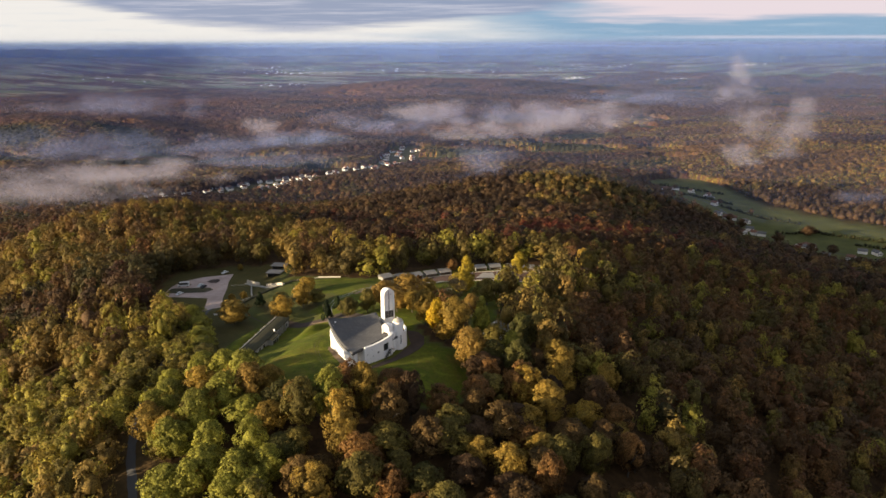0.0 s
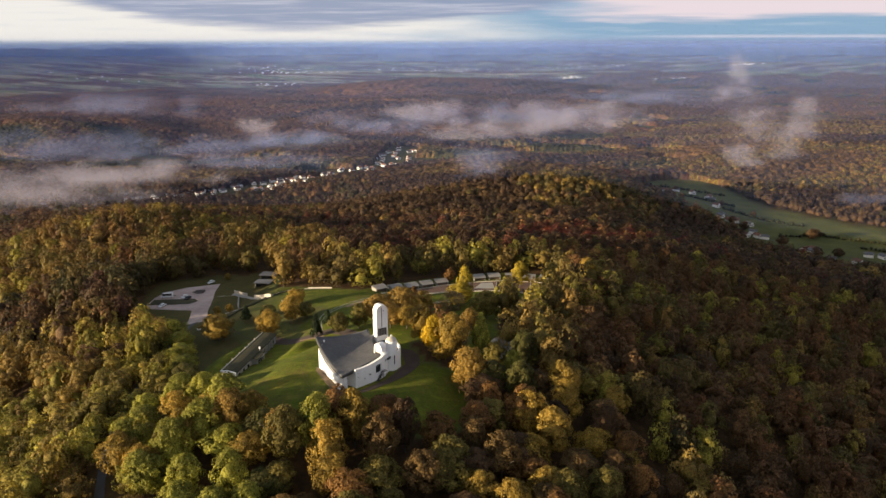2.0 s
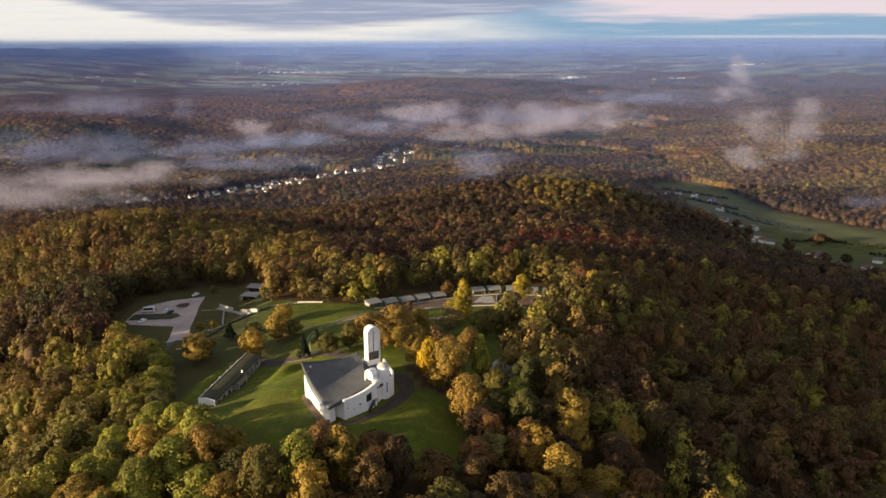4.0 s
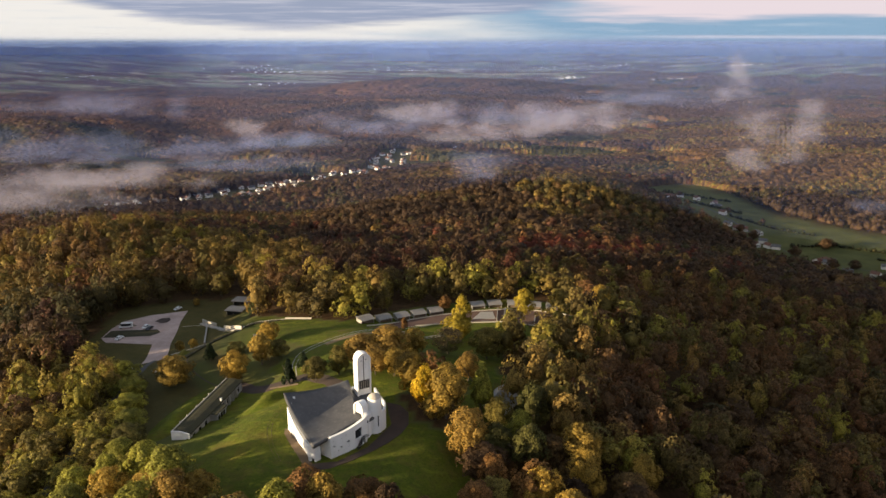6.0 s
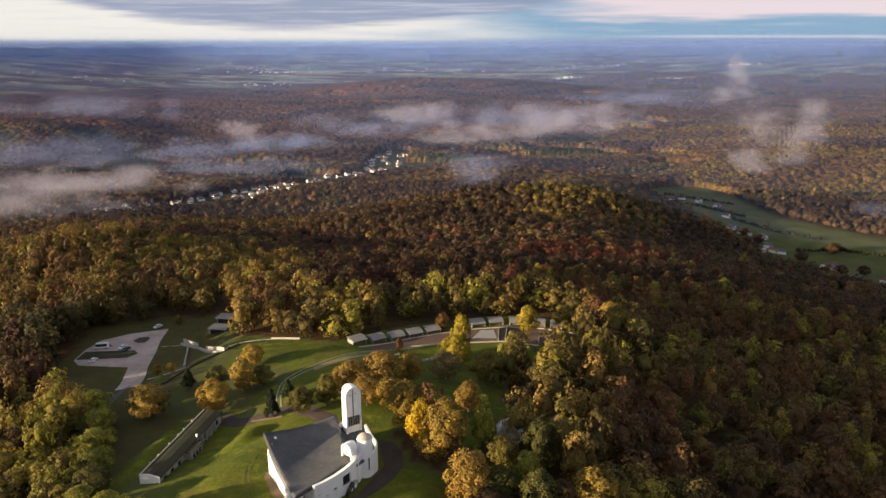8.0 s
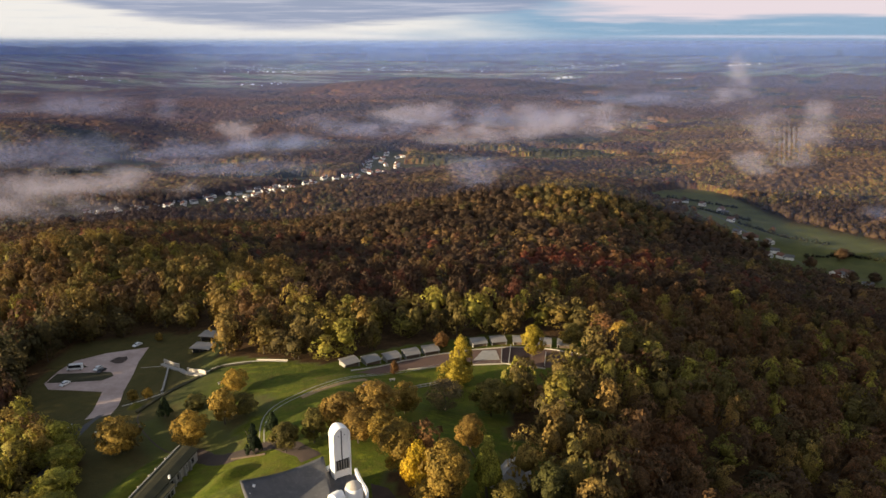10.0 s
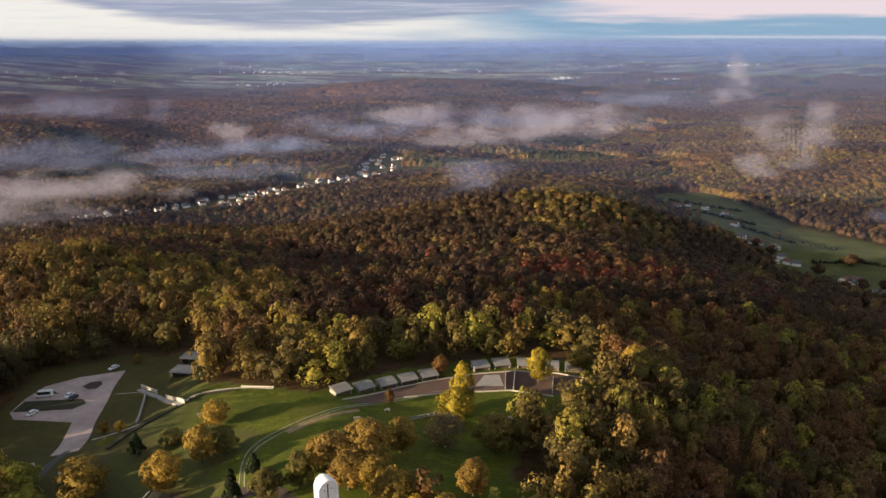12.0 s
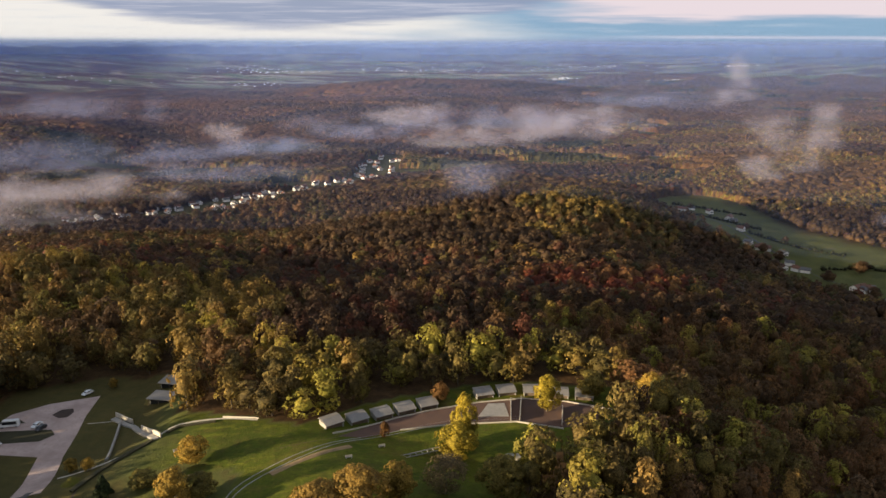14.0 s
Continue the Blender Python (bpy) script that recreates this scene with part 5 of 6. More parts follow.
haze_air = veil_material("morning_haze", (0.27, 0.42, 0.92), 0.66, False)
mist_air = veil_material("valley_mist", (0.60, 0.57, 0.70), 0.19, True)
thin_air = veil_material("thin_valley_mist", (0.42, 0.48, 0.80), 0.13, True)
# blue-tinted see-through sheets stand in for aerial haze, denser farther out
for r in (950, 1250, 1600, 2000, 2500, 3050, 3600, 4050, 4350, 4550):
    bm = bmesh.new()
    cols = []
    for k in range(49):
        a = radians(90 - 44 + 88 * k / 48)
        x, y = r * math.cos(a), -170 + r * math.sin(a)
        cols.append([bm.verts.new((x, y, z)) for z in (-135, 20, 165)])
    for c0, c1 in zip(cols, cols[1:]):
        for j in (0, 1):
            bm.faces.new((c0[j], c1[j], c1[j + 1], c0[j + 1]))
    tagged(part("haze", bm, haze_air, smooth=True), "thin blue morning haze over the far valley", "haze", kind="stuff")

SLICES = bmesh.new()
for k in range(7):
    y = -0.78 + 0.26 * k
    SLICES.faces.new([SLICES.verts.new(p) for p in ((-1, y, -1), (1, y, -1), (1, y, 1), (-1, y, 1))])
mist_mesh = bpy.data.meshes.new("mist_bank")
SLICES.to_mesh(mist_mesh)
SLICES.free()
mist_mesh.materials.append(mist_air)
thin_mesh = mist_mesh.copy()
thin_mesh.materials.clear()
thin_mesh.materials.append(thin_air)
# x, y, height over the ground, half-length, half-depth, half-height
MIST = [(-620, 740, 20, 260, 110, 62), (-560, 915, 22, 220, 70, 46), (-508, 1500, 26, 75, 50, 46), (-114, 1750, 34, 170, 70, 60), (50, 1500, 30, 210, 70, 56), (210, 1580, 42, 230, 70, 70), (365, 1640, 44, 170, 60, 62),
        (508, 1080, 40, 62, 46, 84), (535, 1130, 84, 70, 46, 62), (600, 1130, 52, 76, 46, 84), (650, 1160, 90, 60, 40, 52), (915, 2280, 50, 130, 70, 60), (940, 2330, 120, 70, 60, 80), (2059, 3860, 24, 30, 30, 44)]
VEILS = [(26, 832, 22, 74, 46, 50), (-560, 1330, 18, 340, 80, 42), (-380, 1400, 18, 270, 70, 38), (-230, 1600, 26, 270, 80, 52), (600, 800, 15, 80, 60, 30), (620, 2300, 26, 360, 120, 62), (-800, 1150, 24, 360, 140, 62), (-450, 1100, 14, 260, 80, 40), (120, 1750, 26, 380, 90, 60), (-1000, 1750, 24, 420, 120, 60)]
for x, y, up, a, b, c in MIST + VEILS:
    ob = new("mist_bank", thin_mesh if (x, y, up, a, b, c) in VEILS else mist_mesh)
    ob.matrix_basis = Matrix.Translation((x, y, gz(x, y) + up)) @ Matrix.Diagonal((a, b, c, 1))
    tagged(ob, "soft white mist drifting over the valley woods", "mist", "mist banks in the valley", "stuff")


# ---- buildings on the hilltop ----
def gable(bm, x0, y0, x1, y1, z0, z1, over=0.3, thick=0.18):
    """A pitched roof slab along y."""
    xm = (x0 + x1) / 2
    prof = [(x0 - over, z0), (xm, z1), (x1 + over, z0), (x1 + over, z0 - thick), (xm, z1 - thick), (x0 - over, z0 - thick)]
    a, b = [bm.verts.new((x, y0 - over, z)) for x, z in prof], [bm.verts.new((x, y1 + over, z)) for x, z in prof]
    bm.faces.new(a[::-1]), bm.faces.new(b)
    for i in range(6):
        bm.faces.new((a[i], a[(i + 1) % 6], b[(i + 1) % 6], b[i]))
    return bm


def gabled_walls(w, d, h, ridge):
    bm = bmesh.new()
    a = [bm.verts.new((x, 0, z)) for x, z in ((0, -1.5), (w, -1.5), (w, h), (w / 2, ridge), (0, h))]
    b = [bm.verts.new((x, d, z)) for x, z in ((0, -1.5), (w, -1.5), (w, h), (w / 2, ridge), (0, h))]
    bm.faces.new(a[::-1]), bm.faces.new(b)
    for i in range(5):
        bm.faces.new((a[i], a[(i + 1) % 5], b[(i + 1) % 5], b[i]))
    return bm


def pilgrim_shelter():
    """The long low house dug into the lawn: turf roof, white end, grey front with a bay."""
    ob = tagged(empty("long_shelter", -88.4, 20.2, -8.4, -8.3), "long low shelter with a turf roof and white end wall", "building")
    L, W = 39.0, 5.8
    part("body", prism([(0, 0.35), (0, L), (-W, L), (-W, 0.35)], -1.5, 3.3), raw_concrete, ob)
    bm, places = wall_strip([(-W - 0.4, 0, -1.5, 4.1), (-W / 2, 0, -1.5, 4.3), (0.2, 0, -1.5, 3.7)], 0.34, [(5.2, 6.1, 0.25, 0.62)], 0.6, 6)
    end = part("end_wall", bm, white_render, ob, "white rendered end wall")
    pane(places[0], dark_glass, end, "door")
    bm = bmesh.new()
    rows = []
    for k in range(27):
        y = 0.3 + (L + 0.1) * k / 26
        rows.append([bm.verts.new((x, y, z)) for x, z in ((0.5, 3.2), (0.5, 3.55), (-W * 0.35, 4.0), (-W * 0.72, 4.1), (-W - 0.2, 3.9), (-W - 0.2, 3.2))])
    for r0, r1 in zip(rows, rows[1:]):
        for j in range(5):
            bm.faces.new((r0[j], r0[j + 1], r1[j + 1], r1[j]))
    bm.faces.new(rows[0]), bm.faces.new(rows[-1][::-1])
    part("roof", bm, turf, ob, "dark mossy turf roof")
    part("coping", boxes((-W - 0.35, 0.4, 3.85, -W - 0.05, L + 0.3, 4.2), bevel=0.05), pale_concrete, ob)
    bay = part("bay", prism([(0.0, 14.5), (2.6, 14.5), (2.6, 21.0), (0.0, 21.0)], -1.5, 3.0), raw_concrete, ob)
    part("roof", boxes((-0.2, 14.2, 3.004, 2.9, 21.3, 3.3), bevel=0.05), turf, bay)
    for y in (15.2, 17.0, 18.8):
        part("window", boxes((2.6, y, 0.6, 2.66, y + 1.3, 2.2)), dark_glass, bay)
    for k in range(9):
        y = 2.4 + k * 4.1
        if 13 < y < 21.5:
            continue
        part("window", boxes((0.0, y, 0.5, 0.06, y + 1.5, 2.1)), dark_glass, ob)
    for k, y in enumerate((24.5, 27.5, 30.5, 33.5)):
        part("buttress", prism([(0.0, y), (0.9, y), (0.9, y + 0.4), (0.0, y + 0.4)], -1.5, 2.8), raw_concrete, ob)
    for k, y in enumerate((6.0, 10.5, 17.0, 22.5, 26.0, 31.5)):
        part("rooflight", prism([(-W - 0.8, y), (-W - 0.5, y), (-W - 0.5, y + 0.35), (-W - 0.8, y + 0.35)], 2.2, 4.25), pale_concrete, ob)
    part("chimney", boxes((-0.4, 22.7, 3.2, 0.2, 23.3, 4.6), bevel=0.06), white_render, ob)
    return ob


pilgrim_shelter()


def berm(name, cx, cy, rx, ry, h, turn, label):
    """A grassed mound lying on the lawn."""
    bm = bmesh.new()
    c, s_ = math.cos(radians(turn)), math.sin(radians(turn))
    rows = []
    for i in range(13):
        row = []
        for k in range(24):
            r, a = i / 12, 6.2832 * k / 24
            u, v = rx * r * math.cos(a), ry * r * math.sin(a)
            x, y = cx + u * c - v * s_, cy + u * s_ + v * c
            row.append(bm.verts.new((x, y, gz(x, y) + h * (math.cos(math.pi * r) * 0.5 + 0.5) - 0.12 * r)))
        rows.append(row)
    for r0, r1 in zip(rows, rows[1:]):
        for k in range(24):
            bm.faces.new((r0[k], r0[(k + 1) % 24], r1[(k + 1) % 24], r1[k]))
    ob = part(name, bm, hill_ground, smooth=True)
    a = ob.data.attributes.new("hue", "FLOAT", "POINT")
    a.data.foreach_set("value", np.ones(len(ob.data.vertices), np.float32))
    return tagged(ob, label, "mound", kind="structure")


berm("grass_bank", -99, 41, 7, 24, 2.8, -8.3, "sunlit grass bank behind the long shelter")
berm("grass_bank", -68, 43, 12, 5.5, 3.2, 48, "rounded grass mound beside the walk")
berm("grass_bank", -121, 99, 3.5, 5, 1.6, 20, "small grass mound beside the footpath")


def cell_unit():
    """One small cell: sloping zinc roof over a dark timber front, concrete cheeks."""
    ob = tagged(empty("cell_house", 0, 0, 0), "small concrete cell house with a sloping grey zinc roof", "house", "row of cell houses")
    W, D = 6.6, 5.2
    part("cheek", boxes((0, 0, -1.5, 0.3, D, 1.9), bevel=0.03), raw_concrete, ob)
    part("cheek", boxes((W - 0.3, 0, -1.5, W, D, 1.9), bevel=0.03), raw_concrete, ob)
    part("back_wall", boxes((0.3, D - 0.3, -1.5, W - 0.3, D, 2.0)), raw_concrete, ob)
    part("front", boxes((0.3, 0.5, -1.0, W - 0.3, 0.7, 1.75)), weathered_wood, ob, "dark glazed timber front")
    bm = bmesh.new()
    lo, hi = [], []
    for i in range(12):
        x = -0.15 + (W + 0.3) * i / 11
        for lst, dz in ((lo, -0.2), (hi, 0.0)):
            lst.append([bm.verts.new((x, y, z + dz + 0.03 * (i % 2))) for y, z in ((-0.7, 1.95), (D * 0.6, 2.75), (D + 0.5, 2.4))])
    for i in range(11):
        for j in (0, 1):
            bm.faces.new((hi[i][j], hi[i + 1][j], hi[i + 1][j + 1], hi[i][j + 1]))
            bm.faces.new((lo[i][j], lo[i][j + 1], lo[i + 1][j + 1], lo[i + 1][j]))
        bm.faces.new((hi[i][0], lo[i][0], lo[i + 1][0], hi[i + 1][0]))
        bm.faces.new((hi[i][2], hi[i + 1][2], lo[i + 1][2], lo[i][2]))
    for i in (0, 11):
        bm.faces.new((hi[i][0], hi[i][1], hi[i][2], lo[i][2], lo[i][1], lo[i][0]))
    part("roof", bm, zinc, ob, "grey zinc roof")
    return ob


CELLS = [(-45.8, 122.4, 36), (-37.9, 127.4, 33), (-30.0, 132.2, 30), (-22.4, 136.4, 26), (-14.6, 140.2, 22), (6.0, 149.0, 16), (14.4, 151.4, 12), (23.8, 152.2, 0), (33.6, 150.6, -6), (42.6, 149.6, -10)]
first_cell = cell_unit()
for i, (x, y, a) in enumerate(CELLS):
    m = pose(x, y, gz(x + 2.5, y + 1.5) - 0.1, 0, 0, a)
    if i == 0:
        first_cell.matrix_basis = m
    else:
        copy_thing(first_cell, m)


def low_wall(pts, h, thick, mat, label, name="retaining_wall", base=-1.2, step=2.0):
    """A wall following the ground along a plan line."""
    bm = bmesh.new()
    dense = []
    for (ax, ay), (bx, by) in zip(pts, pts[1:]):
        k = max(1, int(math.hypot(bx - ax, by - ay) / step))
        dense += [(ax + (bx - ax) * i / k, ay + (by - ay) * i / k) for i in range(k)]
    dense.append(pts[-1])
    rows = []
    for i, (x, y) in enumerate(dense):
        p, q = dense[max(i - 1, 0)], dense[min(i + 1, len(dense) - 1)]
        l = math.hypot(q[0] - p[0], q[1] - p[1])
        nx1, ny1 = -(q[1] - p[1]) / l * thick / 2, (q[0] - p[0]) / l * thick / 2
        z = gz(x, y)
        rows.append([bm.verts.new(v) for v in ((x + nx1, y + ny1, z + base), (x + nx1, y + ny1, z + h), (x - nx1, y - ny1, z + h), (x - nx1, y - ny1, z + base))])
    for a, b in zip(rows, rows[1:]):
        for j in range(3):
            bm.faces.new((a[j], b[j], b[j + 1], a[j + 1]))
    bm.faces.new(rows[0]), bm.faces.new(rows[-1][::-1])
    return tagged(part(name, bm, mat), label, "wall", kind="structure")


low_wall([(-43, 119.5), (-33, 127.5), (-23.5, 134.5), (-9.7, 141), (7, 146.8), (23.1, 150)], 0.5, 0.28, pale_concrete, "low pale concrete wall before the cells")
low_wall([(23.1, 149.8), (39, 148), (55, 142)], 0.5, 0.28, pale_concrete, "low pale concrete wall before the cells")
low_wall([(-21, 126.5), (-3.5, 130.6), (19.4, 133), (35.2, 128.6)], 0.5, 0.28, pale_concrete, "low pale concrete wall at the lawn's edge")
low_wall([(22.5, 149.5), (20.5, 133.5)], 1.6, 0.35, raw_concrete, "grey concrete court wall")
low_wall([(18.6, 148.5), (17.4, 133.6)], 1.6, 0.35, raw_concrete, "grey concrete court wall")
low_wall([(37, 143), (35, 131)], 1.4, 0.35, pale_concrete, "pale concrete court wall")
low_wall([(-130.9, 149.7), (-121.9, 144.0)], 1.7, 0.4, pale_concrete, "pale concrete wall of the sunken entrance")
low_wall([(-115.8, 137.6), (-101.8, 121.6)], 1.7, 0.4, pale_concrete, "pale concrete wall of the sunken entrance")
low_wall([(-131, 147.5), (-120, 140.5), (-103, 120.5)], 0.5, 2.0, raw_concrete, "grey concrete ramp of the sunken entrance", "ramp")
low_wall([(-127, 145), (-122, 128), (-116.5, 112.4)], 0.9, 0.7, raw_concrete, "grey concrete wall between the lawns")
low_wall([(-84.5, 134), (-71, 131.5)], 0.5, 0.3, pale_concrete, "low pale concrete wall on the upper lawn")
low_wall([(-117, 92), (-112, 107), (-104, 120)], 0.7, 1.4, turf, "dark clipped grass bank along the footpath", "hedge_bank")
low_wall([(-101, 124.5), (-98, 128.6), (-86, 130.6)], 0.6, 1.2, turf, "dark clipped grass bank along the footpath", "hedge_bank")
low_wall([(-71, 55.5), (-60, 54.5)], 0.5, 0.4, weathered_wood, "low dark garden wall beside the gravel walk")
patch("court_paving", [(6, 136.5), (17, 137), (16, 146.5), (10, 146)], raw_concrete, "grey paved court between the walls", "pavement", 0.16)


def gate_pavilion(x, y, w, d, turn):
    ob = tagged(empty("gate_pavilion", x, y, gz(x, y), turn), "low glass pavilion under a flat grey metal roof", "building", "gate pavilions")
    part("roof", boxes((-0.6, -1.2, 3.0, w + 0.6, d + 0.4, 3.25), bevel=0.05), zinc, ob, "flat grey metal roof")
    part("glass_front", boxes((0.3, 0.2, 0, w - 0.3, 0.3, 3.0)), dark_glass, ob)
    part("back_wall", boxes((0, 0.3, -1.5, w, d, 2.996)), raw_concrete, ob)
    for k in range(3):
        part("post", boxes((0.1 + k * (w - 0.3) / 2, -0.9, -1, 0.22 + k * (w - 0.3) / 2, -0.78, 3.0)), weathered_wood, ob)
    return ob


gate_pavilion(-121.0, 157.0, 8.5, 6.0, -8)
gate_pavilion(-121.0, 168.5, 8.5, 6.0, -8)


def old_house():
    """A house half hidden in the trees beside the lawn: only its grey roof and gable show."""
    ob = tagged(empty("old_house", 8.0, 38.0, gz(10, 42) - 1.6, -28), "small house with a grey roof hidden among trees", "house")
    part("wall", gabled_walls(8, 12, 3.6, 6.2), house_wall, ob)
    bm = bmesh.new()
    part("roof", gable(bm, 0, 0, 8, 12, 3.75, 6.5), zinc, ob, "grey sheet roof")
    for y in (2.5, 6.0, 9.0):
        part("window", boxes((-0.05, y, 1.2, 0.0, y + 1.1, 2.5)), dark_glass, ob)
    return ob


old_house()


def bell_block():
    ob = tagged(empty("concrete_bench_block", 14.2, 107.5, gz(15, 108), 6), "low pale concrete block standing on the lawn", "block")
    part("slab", boxes((0, 0, -0.5, 5.4, 2.6, 1.5), bevel=0.12), pale_concrete, ob)
    part("cap", boxes((-0.15, -0.15, 1.504, 5.55, 2.75, 1.75), bevel=0.06), raw_concrete, ob)


bell_block()
frame_bed = tagged(empty("trellis_frame", -20, 107, gz(-14, 109.5), 24), "low pale timber frame with cross bars on the lawn", "frame")
for y in (0, 1.7):
    part("rail", boxes((0, y, 0.3, 14.5, y + 0.2, 0.6)), raw_concrete, frame_bed)
for k in range(8):
    part("cross_bar", boxes((k * 2.0, 0.25, 0.3, 0.2 + k * 2.0, 1.7, 0.55)), raw_concrete, frame_bed)
for k in range(8):
    part("post", boxes((k * 2.0, 0.02, -0.8, 0.2 + k * 2.0, 0.22, 0.3)), weathered_wood, frame_bed)
for x, y, a in ((-36, 100.5, 15), (-27, 112.5, 20), (-90, 114, 30), (-93, 110, 30)):
    ob = tagged(empty("garden_bench", x, y, gz(x, y), a), "small pale garden bench on the lawn", "bench", "garden benches")
    part("seat", boxes((0, 0, 0.42, 2.2, 0.6, 0.5), bevel=0.02), raw_concrete, ob)
    for u in (0.2, 1.8):
        part("leg", boxes((u, 0.1, -0.2, u + 0.2, 0.5, 0.42)), pale_concrete, ob)
    part("backrest", boxes((0, 0.55, 0.5, 2.2, 0.65, 0.95), bevel=0.02), pale_concrete, ob)


# ---- parked vehicles ----
def vehicle(name, x, y, turn, L, H, van, paint, label):
    ob = tagged(empty(name, x, y, gz(x, y) + 0.1, turn), label, "van" if van else "car", "parked vehicles")
    bm = bmesh.new()
    w = 0.92
    if van:
        prof = [(0, 0.35), (0, 0.95), (0.35, 1.2), (0.95, H - 0.1), (1.3, H), (L - 0.1, H), (L, H - 0.15), (L, 0.35)]
    else:
        prof = [(0, 0.3), (0, 0.7), (0.9, 0.92), (1.6, H), (L - 1.2, H), (L - 0.4, 0.98), (L, 0.9), (L, 0.3)]
    a, b = [bm.verts.new((px, -w, z)) for px, z in prof], [bm.verts.new((px, w, z)) for px, z in prof]
    bm.faces.new(a), bm.faces.new(b[::-1])
    for i in range(len(prof)):
        j = (i + 1) % len(prof)
        bm.faces.new((a[i], b[i], b[j], a[j]))
    for v in bm.verts:
        if v.co.z > 1.0:
            v.co.y *= 0.84
    bmesh.ops.bevel(bm, geom=bm.edges[:], offset=0.06, segments=1, affect="EDGES")
    body = part("body", bm, paint, ob)
    z0, z1 = (1.25, H - 0.35) if van else (1.0, H - 0.1)
    for s0 in (-1, 1):
        y0, y1 = sorted((s0 * 0.8, s0 * 0.87))
        part("side_window", boxes((1.3 if not van else 0.9, y0, z0, L - (1.3 if not van else 0.6), y1, z1)), dark_glass, body)
    part("windscreen", boxes((1.02 if not van else 0.45, -0.7, z0 - 0.02, 1.3 if not van else 0.75, 0.7, z1 - 0.1)), dark_glass, body)
    for u in (0.85, L - 0.9):
        for v in (-0.86, 0.86):
            bm = bmesh.new()
            bmesh.ops.create_cone(bm, cap_ends=True, segments=14, radius1=0.33, radius2=0.33, depth=0.22, matrix=pose(u, v, 0.33, 90))
            wheel = part("wheel", bm, rubber, ob)
            bm = bmesh.new()
            bmesh.ops.create_cone(bm, cap_ends=True, segments=10, radius1=0.19, radius2=0.17, depth=0.06, matrix=pose(u, v * 1.13, 0.33, 90))
            part("rim", bm, zinc, wheel)
    return ob


vehicle("camper_van", -169.5, 140.5, 12, 6.4, 2.8, True, car_white, "white camper van parked beside a turf strip")
vehicle("parked_car", -151.4, 165.0, 62, 4.4, 1.5, False, car_white, "white parked car at the asphalt's corner")
vehicle("parked_car", -157.0, 139.6, 78, 4.3, 1.5, False, car_white, "white parked car beside a dark one")
vehicle("parked_car", -154.4, 137.6, 78, 4.3, 1.5, False, car_dark, "dark parked car beside the turf strip")
vehicle("parked_car", -164.0, 125.0, 70, 4.4, 1.5, False, car_white, "white parked car on the pale bay")

for x, y, h in ((-137.5, 84, 2.2), (-124.5, 78, 1.2)):
    ob = tagged(empty("sign_board", x, y, gz(x, y), 20), "white sign board on posts beside the road", "sign", "signs by the road")
    part("board", boxes((-0.9, -0.05, 0.8, 0.9, 0.05, 0.8 + h * 0.7), bevel=0.01), white_render, ob)
    for u in (-0.7, 0.6):
        part("post", boxes((u, -0.04, -0.3, u + 0.1, 0.04, 0.8)), black_steel, ob)

# ---- the village and farms in the valleys ----
def village_house(w, d, h, ridge, tiles, wall, label):
    ob = tagged(empty("village_house", 0, 0, 0), label, "house", "village houses")
    part("wall", gabled_walls(w, d, h, ridge), wall, ob)
    part("roof", gable(bmesh.new(), 0, 0, w, d, h + 0.12, ridge + 0.2, 0.5, 0.3), tiles, ob)
    for k in range(3):
        part("window", boxes((w * (0.12 + 0.3 * k), -0.05, 1.2, w * (0.12 + 0.3 * k) + 1.2, 0.0, 2.8)), dark_glass, ob)
    part("chimney", boxes((w * 0.62, d * 0.5, ridge - 1.6, w * 0.62 + 0.8, d * 0.5 + 0.8, ridge + 0.9)), clay_tile, ob)
    return ob


HOUSES = [village_house(7.2, 8.6, 3.8, 6.2, clay_tile, house_wall, "white village house with a clay tile roof"),
          village_house(6.8, 9.5, 3.5, 5.8, slate, house_wall, "white village house with a grey slate roof"),
          village_house(8.5, 17, 3.6, 6.2, clay_tile, house_wall, "long white farmhouse with a tiled roof")]
used = set()


def put_house(k, x, y, turn):
    m = pose(x, y, gz(x, y), 0, 0, turn)
    if k not in used:
        used.add(k)
        HOUSES[k].matrix_basis = m
        return
    copy_thing(HOUSES[k], m)


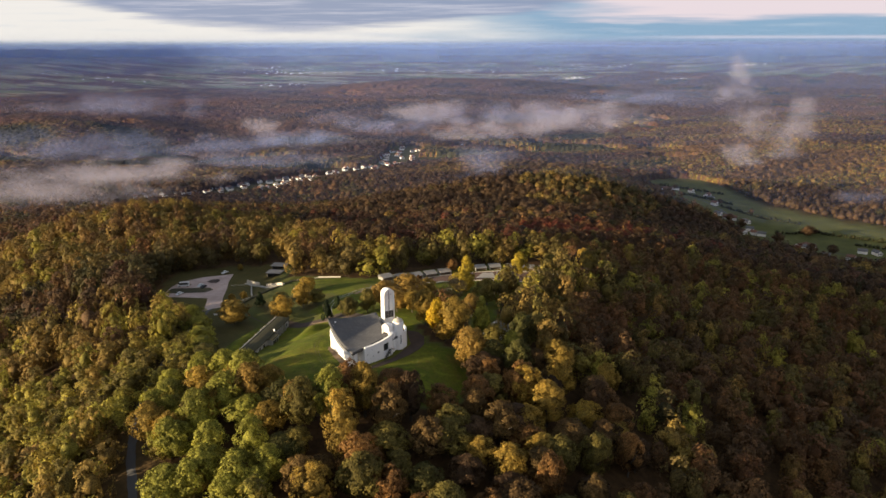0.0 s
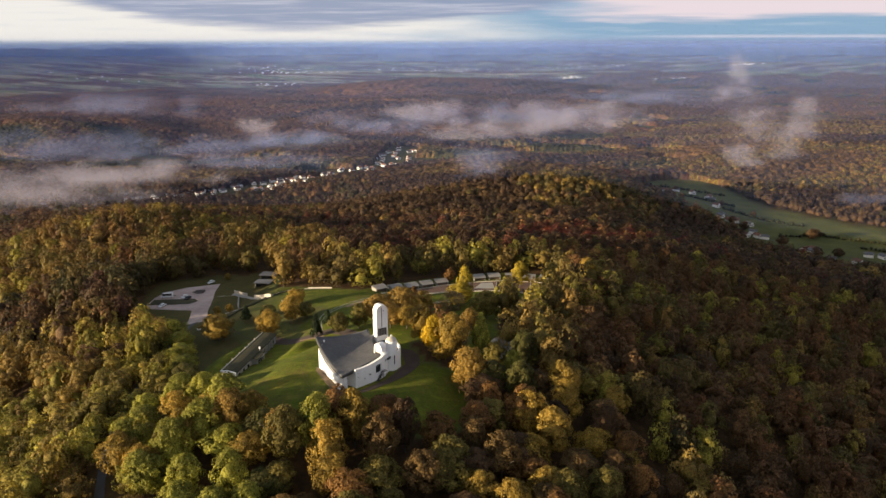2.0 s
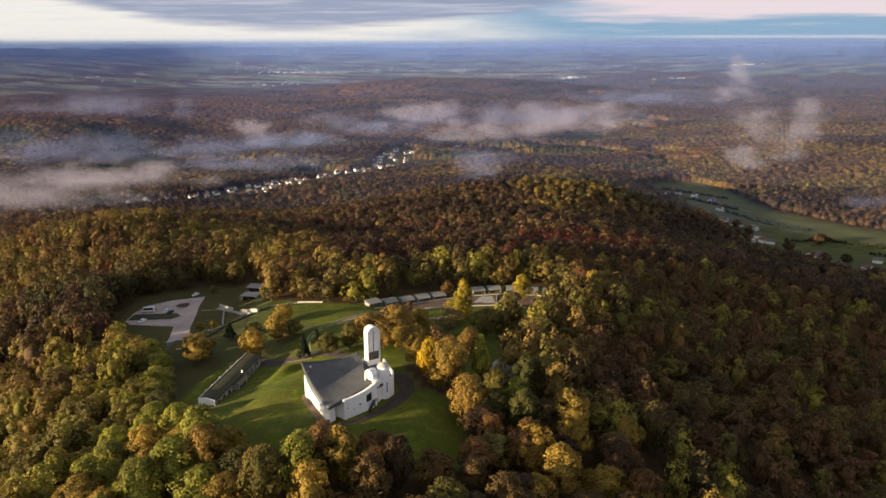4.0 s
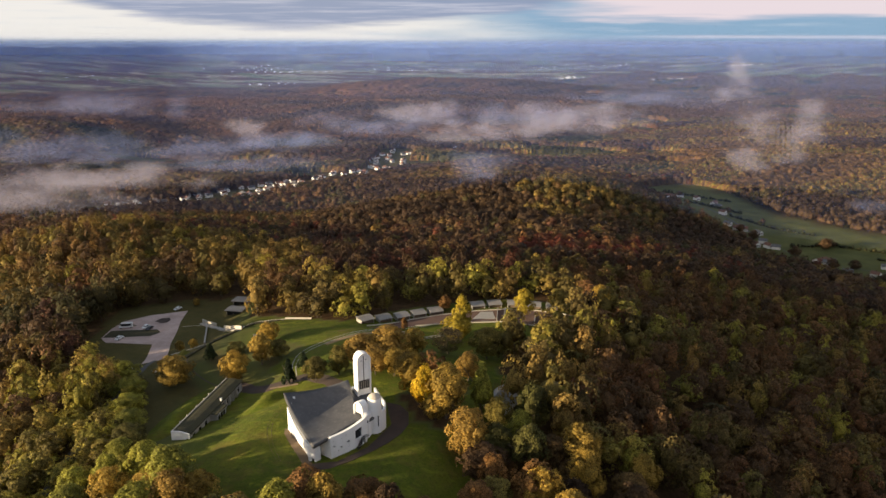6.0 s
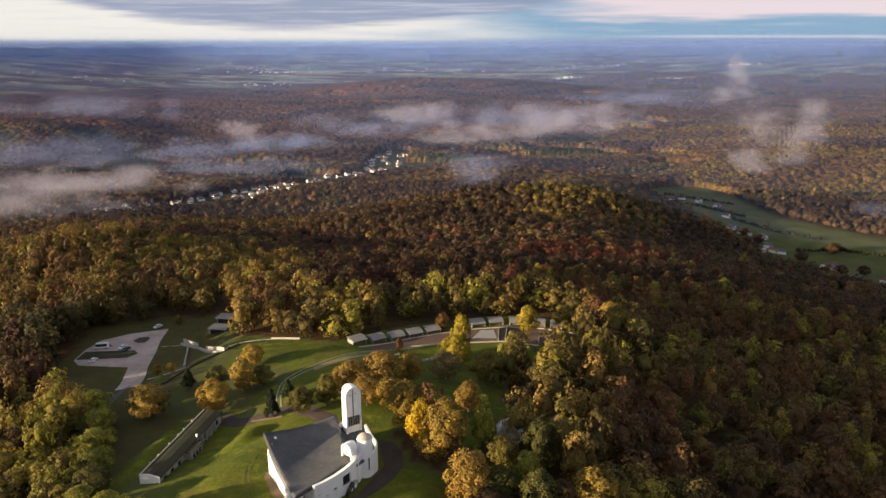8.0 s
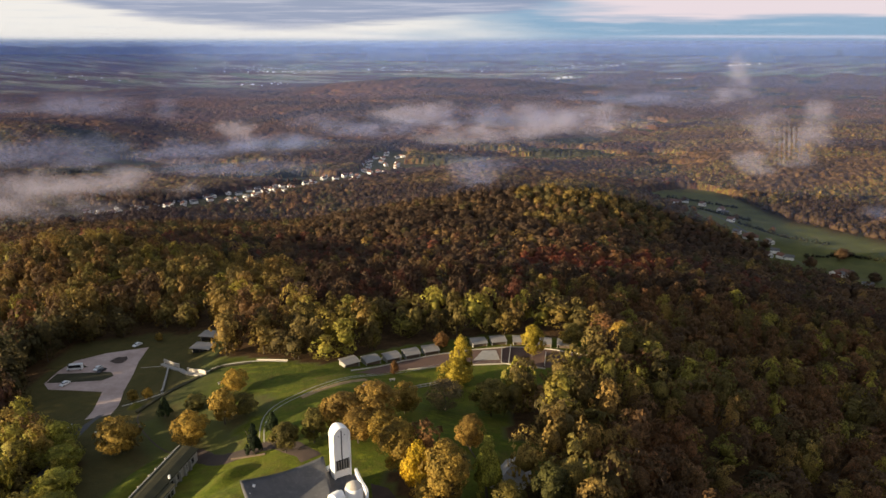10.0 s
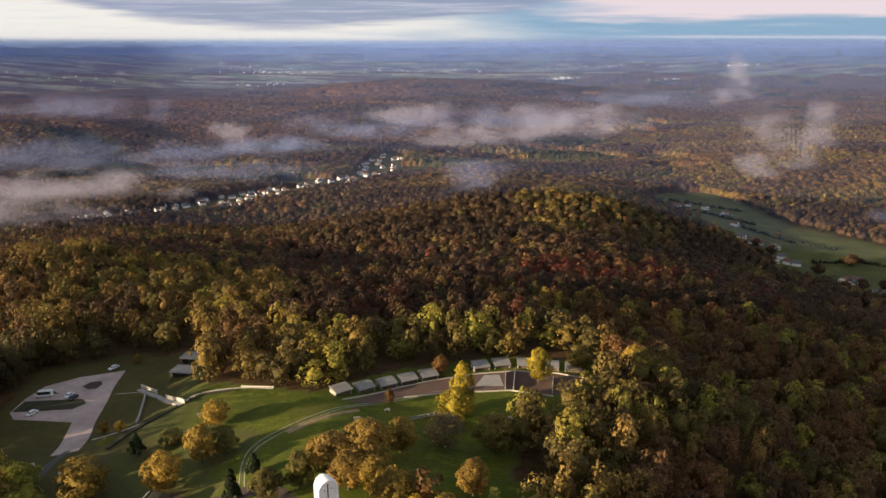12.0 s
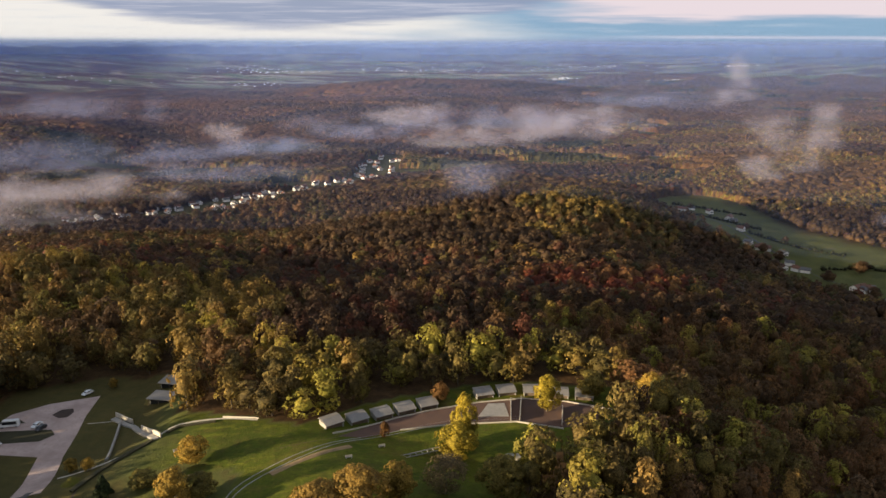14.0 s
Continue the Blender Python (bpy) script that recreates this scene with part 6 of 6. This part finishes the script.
hr = random.Random(5)
for i in range(124):
    u = hr.random() * (len(VILLAGE) - 1.001)
    k = int(u)
    ax, ay, bx, by = *VILLAGE[k], *VILLAGE[k + 1]
    x, y = ax + (bx - ax) * (u - k), ay + (by - ay) * (u - k)
    off = hr.choice((-1, 1)) * hr.uniform(5, 44)
    l = math.hypot(bx - ax, by - ay)
    put_house(hr.choice((0, 0, 1)), x - (by - ay) / l * off, y + (bx - ax) / l * off, hr.choice((-42, 48, 30, -60)) + hr.uniform(-8, 8))
for x, y, k, a in ((334, 905, 2, 60), (352, 925, 1, 80), (366, 905, 0, 20), (372, 862, 2, -30), (380, 840, 1, 60), (366, 786, 0, 40), (368, 706, 2, 70), (376, 690, 1, 20), (358, 708, 0, 50), (366, 634, 0, 30),
                   (376, 628, 1, 60), (388, 574, 2, -60), (398, 560, 1, 20), (404, 566, 0, 20), (412, 570, 1, 80), (408, 528, 1, 70), (462, 552, 1, 65), (470, 546, 1, 10), (430, 520, 0, 40), (372, 655, 1, 70), (362, 712, 0, 15), (352, 726, 1, 40), (352, 640, 0, 10), (25, 1260, 0, 20), (65, 1259, 1, 50), (-17, 1436, 0, 30), (109, 1399, 0, 60), (190, 1299, 2, 70), (202, 1277, 1, 40), (131, 1625, 2, 30), (-225, 1454, 0, 40), (-147, 1457, 1, 40),
                   (513, 1628, 0, 40), (546, 1644, 1, 60), (556, 1641, 0, 20), (604, 1629, 1, 70), (632, 1620, 0, 30), (641, 1634, 1, 20), (820, 2061, 0, 50), (849, 2108, 1, 20), (836, 2080, 2, 70)):
    put_house(k, x, y, a)
ribbon("valley_road", VALLEY_ROAD, 3.6, tarmac, "narrow grey road through the valley meadows", "road", 0.15)

# a pond in the far valley
pond_water = surface("still_water", (0.05, 0.07, 0.08), (0.07, 0.09, 0.10), 0.05, 0.06, 0, 0.4, 0.01)
bm = bmesh.new()
rim_ = [(537 + 26 * math.cos(k * 0.3142) * (1 + 0.15 * math.sin(k * 1.9)), 1892 + 48 * math.sin(k * 0.3142)) for k in range(20)]
level = max(gz(x, y) for x, y in rim_) + 0.3
low_, top_ = [bm.verts.new((x, y, level - 12)) for x, y in rim_], [bm.verts.new((x, y, level)) for x, y in rim_]
bm.faces.new(top_)
for k in range(20):
    bm.faces.new((low_[k], low_[(k + 1) % 20], top_[(k + 1) % 20], top_[k]))
tagged(part("pond", bm, pond_water), "still pale pond among the valley woods", "water", kind="structure")

# white halls and roofs of the towns on the plain
tv, tf = [], []
for cx, cy, sx, sy, n in ((548, 3660, 30, 16, 16), (610, 3625, 90, 25, 34), (990, 3490, 40, 18, 18), (1056, 3514, 70, 20, 22), (870, 3040, 60, 20, 12), (845, 3954, 190, 30, 36), (1515, 3816, 60, 10, 30), (-989, 3748, 170, 40, 50), (-883, 3826, 120, 30, 30), (-974, 3346, 130, 22, 20), (-300, 3900, 170, 30, 26), (100, 3900, 260, 30, 30), (-1750, 3300, 160, 40, 16)):
    for _ in range(int(n * 0.7)):
        x, y = hr.gauss(cx, sx), hr.gauss(cy, sy)
        w, d, h, z = hr.uniform(4, 9) * (2 if sx < 65 else 1), hr.uniform(4, 8), hr.uniform(2.2, 4.2), gz(x, y)
        k = len(tv)
        tv += [(x, y, z - 3), (x + w, y, z - 3), (x + w, y + d, z - 3), (x, y + d, z - 3), (x, y, z + h), (x + w, y, z + h), (x + w, y + d, z + h), (x, y + d, z + h)]
        tf += [(k, k + 1, k + 5, k + 4), (k + 1, k + 2, k + 6, k + 5), (k + 2, k + 3, k + 7, k + 6), (k + 3, k, k + 4, k + 7), (k + 4, k + 5, k + 6, k + 7)]
tagged(new("far_town", mesh_from("far_town", tv, tf, [house_wall])), "scattered pale houses of towns far across the plain", "town", kind="stuff")
